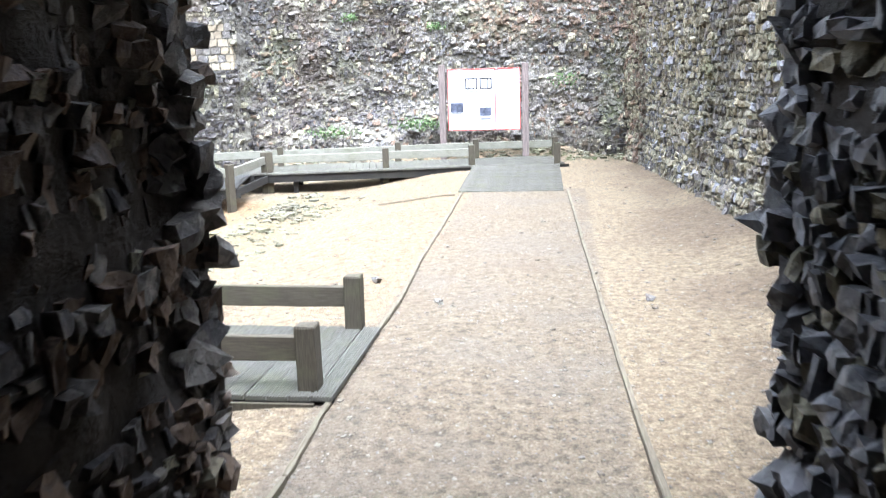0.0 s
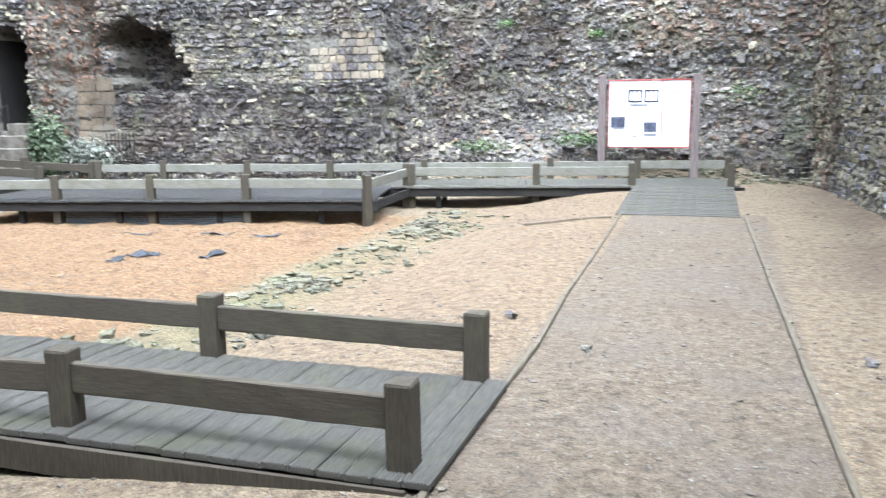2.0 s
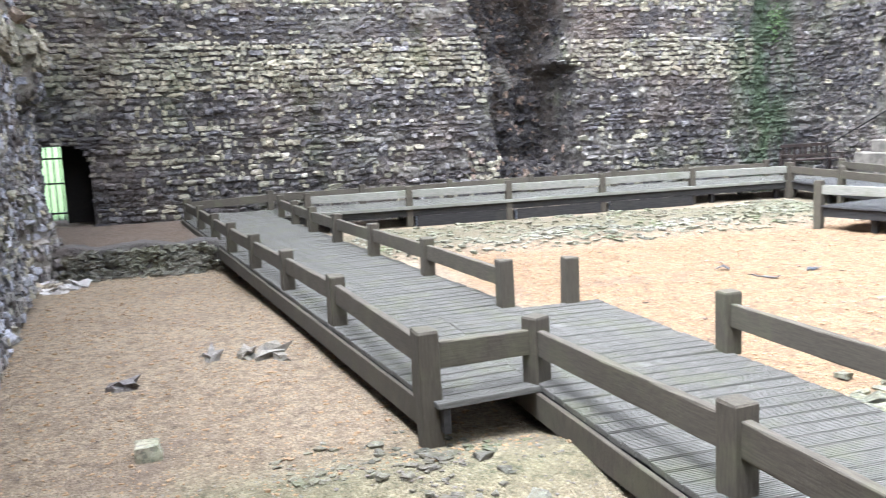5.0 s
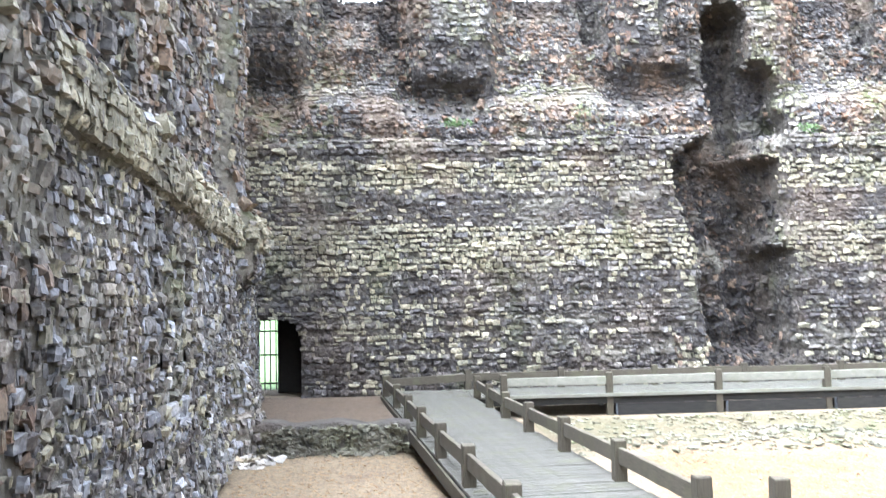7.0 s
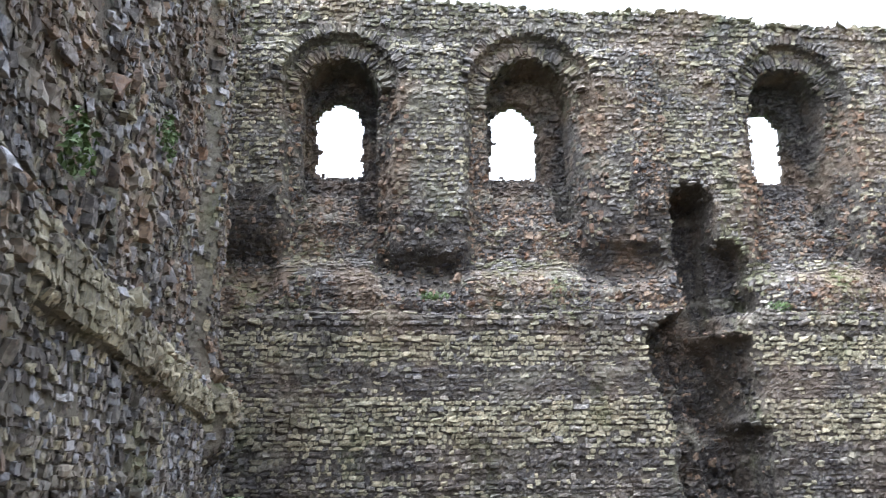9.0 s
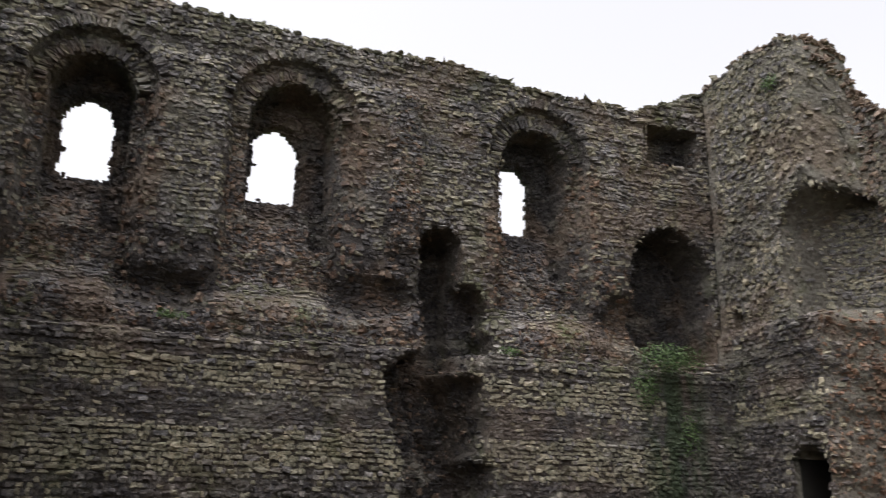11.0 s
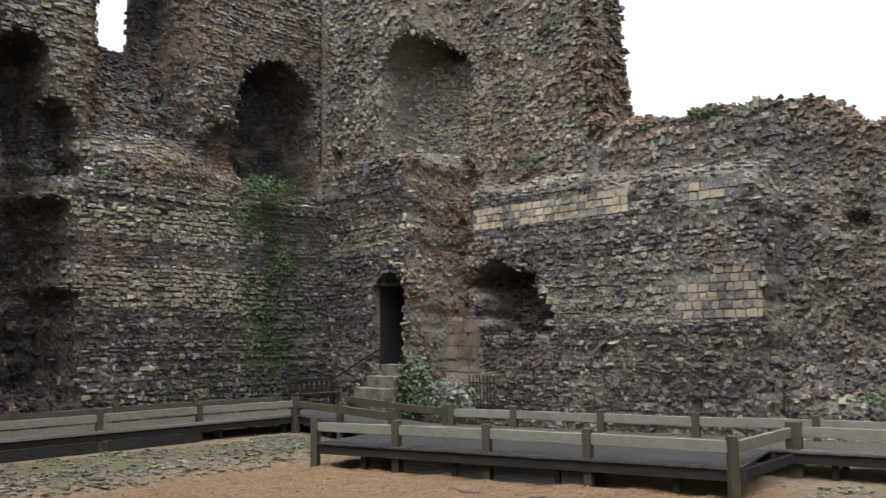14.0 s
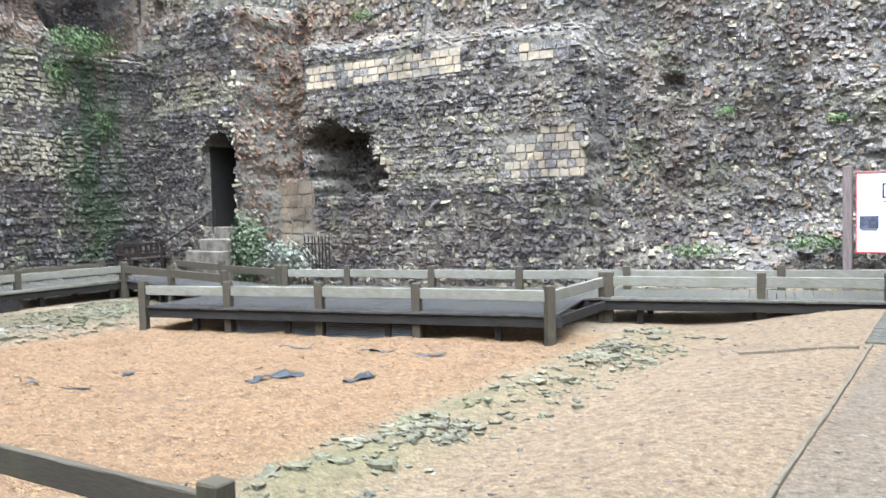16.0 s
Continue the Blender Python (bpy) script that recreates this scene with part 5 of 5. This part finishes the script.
# ---- low foundation wall, loose stones, membrane ----
def one_stone(name, label, x, y, size, material, seed, z=None, category="stone", group="", jag=0.34):
    rng = np.random.default_rng(seed)
    a = rng.uniform(0, 6.28)
    fr = np.array([[[math.cos(a), math.sin(a), 0], [-math.sin(a), math.cos(a), 0], [0, 0, 1]]])
    z = float(ground_z(x, y)) if z is None else z
    v = stone_shapes(rng, 1, np.array([size]), fr, np.zeros((1, 3)), jag)[0]
    ob = new(name, quick_mesh(name, v, QUADS, material))
    ob.location = (x, y, z + size[2] * 0.55)
    return tagged(ob, label, category, group)


low = Wall("wall_low_foundation", (-12.75, 0.1), (-12.75, 2.5), -0.5, lambda u: 0.12 + 0.04 * rough2(u, u * 0, 2.0, 68, 2), lambda u, z: 0.03 * rough2(u, z, 3, 69, 2), none, 0.55, 0.08, "low mossy flint foundation wall beside the boardwalk", 17)
low_rng = np.random.default_rng(33)
lu, lz = low_rng.uniform(0.05, 2.35, 260), low_rng.uniform(-0.3, 0.12, 260)
lfr, _ = low.frames(low_rng, lu, lz, 0.3)
lsz = np.stack([low_rng.uniform(0.035, 0.08, 260), low_rng.uniform(0.02, 0.045, 260), low_rng.uniform(0.03, 0.05, 260)], 1)
for k, v in enumerate(stone_shapes(low_rng, 260, lsz, lfr, low.place(lu, lz, low.relief(lu, lz)), 0.3)):
    c = v.mean(0)
    ob = new("stone", quick_mesh("stone", v - c, QUADS, MOSSY))
    ob.parent, ob.location = low.ob, c

one_stone("loose_stone", "square yellowish limestone block lying on the gravel", -5.52, 1.82, (0.085, 0.075, 0.06), PALE, 1, jag=0.12)
one_stone("loose_flint", "dark split flint lying on the gravel", -6.95, 1.6, (0.085, 0.05, 0.04), FLINT, 2)
one_stone("loose_flint", "small dark flint lying on the gravel", -7.55, 2.21, (0.06, 0.05, 0.05), FLINT, 3)
one_stone("loose_stone", "jagged pale grey flint nodule by the boardwalk", -7.52, 2.50, (0.11, 0.06, 0.05), SOIL_STONE, 4)
one_stone("loose_stone", "jagged pale grey flint nodule by the boardwalk", -7.44, 2.64, (0.12, 0.07, 0.075), SOIL_STONE, 5)
one_stone("loose_stone", "flat grey flint by the boardwalk", -7.38, 2.74, (0.10, 0.05, 0.03), SOIL_STONE, 6)
pr = np.random.default_rng(8)
for k in range(26):
    one_stone("fallen_stone", "white broken flint in a small heap at the wall", -12.45 + pr.uniform(-0.2, 0.25), 0.42 + pr.uniform(-0.35, 0.35), tuple(pr.uniform(0.05, 0.10, 3) * (1, 1, 0.7)), (WHITE_FLINT, ASHLAR, WHITE_FLINT)[k % 3], 200 + k, group="heap of broken flints")
for x, y in ((0.42, 6.35), (-1.25, 6.2), (-1.9, 6.9), (-3.0, 5.6)):
    one_stone("pebble", "dark pebble on the gravel", x, y, (0.04, 0.03, 0.025), FLINT, int(abs(x * 100)))
for k, (dx, dy) in enumerate(((0, 0), (0.14, 0.06), (-0.12, 0.09), (0.05, 0.16), (0.22, -0.05), (-0.2, -0.03))):
    one_stone("flint_nodule", "mossy flint nodule at the deck edge", -4.4 + dx, 5.62 + dy, (0.09, 0.065, 0.055), MOSSY, 300 + k)


def membrane(x, y, w, h, yaw, seed):
    """A torn patch of sheet that shows through the gravel, rumpled, with a curled edge."""
    rng = np.random.default_rng(seed)
    n = 14
    s = np.linspace(-1, 1, n)
    a, b = np.meshgrid(s, s, indexing="ij")
    edge = 1 + 0.35 * rough2(np.arctan2(b, a) * 2, a * 0, 1.3, seed, 2)
    r = np.maximum(np.abs(a), np.abs(b)) / np.maximum(np.hypot(a, b), 1e-3)
    px, py = a * r * edge * w, b * r * edge * h
    c, q = math.cos(yaw), math.sin(yaw)
    wx, wy = x + px * c - py * q, y + px * q + py * c
    z = ground_z(wx, wy) + 0.024 + 0.05 * np.maximum(rough2(px * 8, py * 8, 1.0, seed + 1, 2), -0.4)
    i, j = np.meshgrid(np.arange(n - 1), np.arange(n - 1), indexing="ij")
    quads = np.stack([i * n + j, (i + 1) * n + j, (i + 1) * n + j + 1, i * n + j + 1], -1).reshape(-1, 4)
    ob = new("membrane_patch", quick_mesh("membrane_patch", np.stack([wx, wy, z], -1).reshape(-1, 3), quads, SHEET, True))
    solid = ob.modifiers.new("thickness", "SOLIDIFY")
    solid.thickness = 0.006
    return tagged(ob, "torn blue-grey membrane showing through orange gravel", "membrane", "torn membrane patches")


for k, spec in enumerate(((-7.28, 9.62, 0.42, 0.17, 0.9), (-6.45, 10.0, 0.30, 0.15, 1.3), (-7.2, 11.35, 0.33, 0.08, 0.5), (-6.5, 11.5, 0.28, 0.07, 0.4), (-9.0, 9.05, 0.12, 0.09, 0.3), (-8.9, 8.3, 0.25, 0.05, 0.6), (-9.4, 8.1, 0.12, 0.05, 0.9), (-8.4, 11.2, 0.3, 0.05, 0.6))):
    membrane(spec[0], spec[1], spec[2] * 0.66, spec[3] * (0.72 if k < 2 else 0.8), spec[4], 400 + k)


# ---- plants ----
def leaves(name, label, n, centre, spread, size, material, seed, category="plant", fall=1.0):
    """A clump of small folded leaves with an uneven outline."""
    rng = np.random.default_rng(seed)
    d = rng.normal(0, 1, (n, 3))
    d /= np.linalg.norm(d, axis=1)[:, None]
    lump = 0.55 + 0.45 * (rough2(d[:, 0] * 2 + 5, d[:, 1] * 2 + d[:, 2] * 1.3, 1.2, seed, 2) * 0.5 + 0.5)
    p = np.array(centre) + d * np.array(spread) * (lump * rng.uniform(0.35, 1.0, n) ** fall)[:, None]
    nrm = d + rng.normal(0, 0.5, d.shape) + np.array([0, -0.2, 0.4])
    nrm /= np.linalg.norm(nrm, axis=1)[:, None]
    a = np.cross(nrm, rng.normal(0, 1, d.shape))
    a /= np.linalg.norm(a, axis=1)[:, None]
    b = np.cross(nrm, a)
    s = rng.uniform(size * 0.6, size * 1.3, n)[:, None]
    tip, tail = p + a * s, p - a * s
    l, r = p + b * s * 0.7 + nrm * s * 0.25, p - b * s * 0.7 + nrm * s * 0.25
    verts = np.stack([tail, r, tip, l], 1).reshape(-1, 3)
    k = 4 * np.arange(n)[:, None]
    quads = np.concatenate([k + np.array([0, 1, 2]), k + np.array([0, 2, 3])])
    return tagged(new(name, quick_mesh(name, verts, quads, material)), label, category, kind="stuff")


leaves("ivy_bush", "bushy green ivy spilling beside the stone steps", 3000, (-14.75, 16.5, 0.62), (0.75, 0.42, 1.05), 0.042, LEAF, 500, "bush")
leaves("ivy_bush", "sparse grey-green ivy at the foot of the broken wall", 2600, (-13.95, 16.65, 0.35), (1.25, 0.4, 0.65), 0.042, GREY_LEAF, 501, "bush")
for k, (x, y, z, sx, sy, sz, n) in enumerate(((-17.85, 14.9, 5.3, 0.35, 1.3, 0.5, 1500), (-18.0, 14.3, 4.6, 0.12, 0.6, 0.7, 500), (-18.0, 15.4, 3.6, 0.1, 0.4, 0.9, 350), (-2.9, 18.0, 2.75, 0.3, 0.15, 0.12, 160), (-4.7, 18.05, 3.0, 0.3, 0.15, 0.15, 110), (-8.4, 18.3, 6.0, 0.5, 0.3, 0.2, 300), (-12.6, 18.1, 5.7, 0.5, 0.2, 0.2, 200), (-3.2, 17.75, 0.75, 0.9, 0.2, 0.22, 420), (-5.2, 17.8, 0.6, 0.8, 0.2, 0.2, 320), (-0.2, 17.9, 1.6, 0.5, 0.2, 0.3, 160), (-18.0, 3.6, 5.35, 0.2, 0.5, 0.15, 220), (-18.2, 10.9, 5.2, 0.2, 0.4, 0.15, 150), (-15.9, 16.8, 11.9, 0.35, 0.2, 0.3, 220), (-12.0, 18.3, 8.7, 0.7, 0.15, 0.3, 220), (-13.0, 18.3, 7.4, 0.7, 0.15, 0.3, 160), (-5.6, 0.75, 3.6, 0.22, 0.12, 0.3, 160), (-8.6, 0.5, 4.9, 0.3, 0.12, 0.3, 160), (-18.7, 8.6, 11.0, 0.2, 0.5, 0.2, 160))):
    leaves("wall_plant", "small green plants rooted in the masonry", n, (x, y, z), (sx, sy, sz), 0.028, WALL_LEAF, 510 + k, "plant")
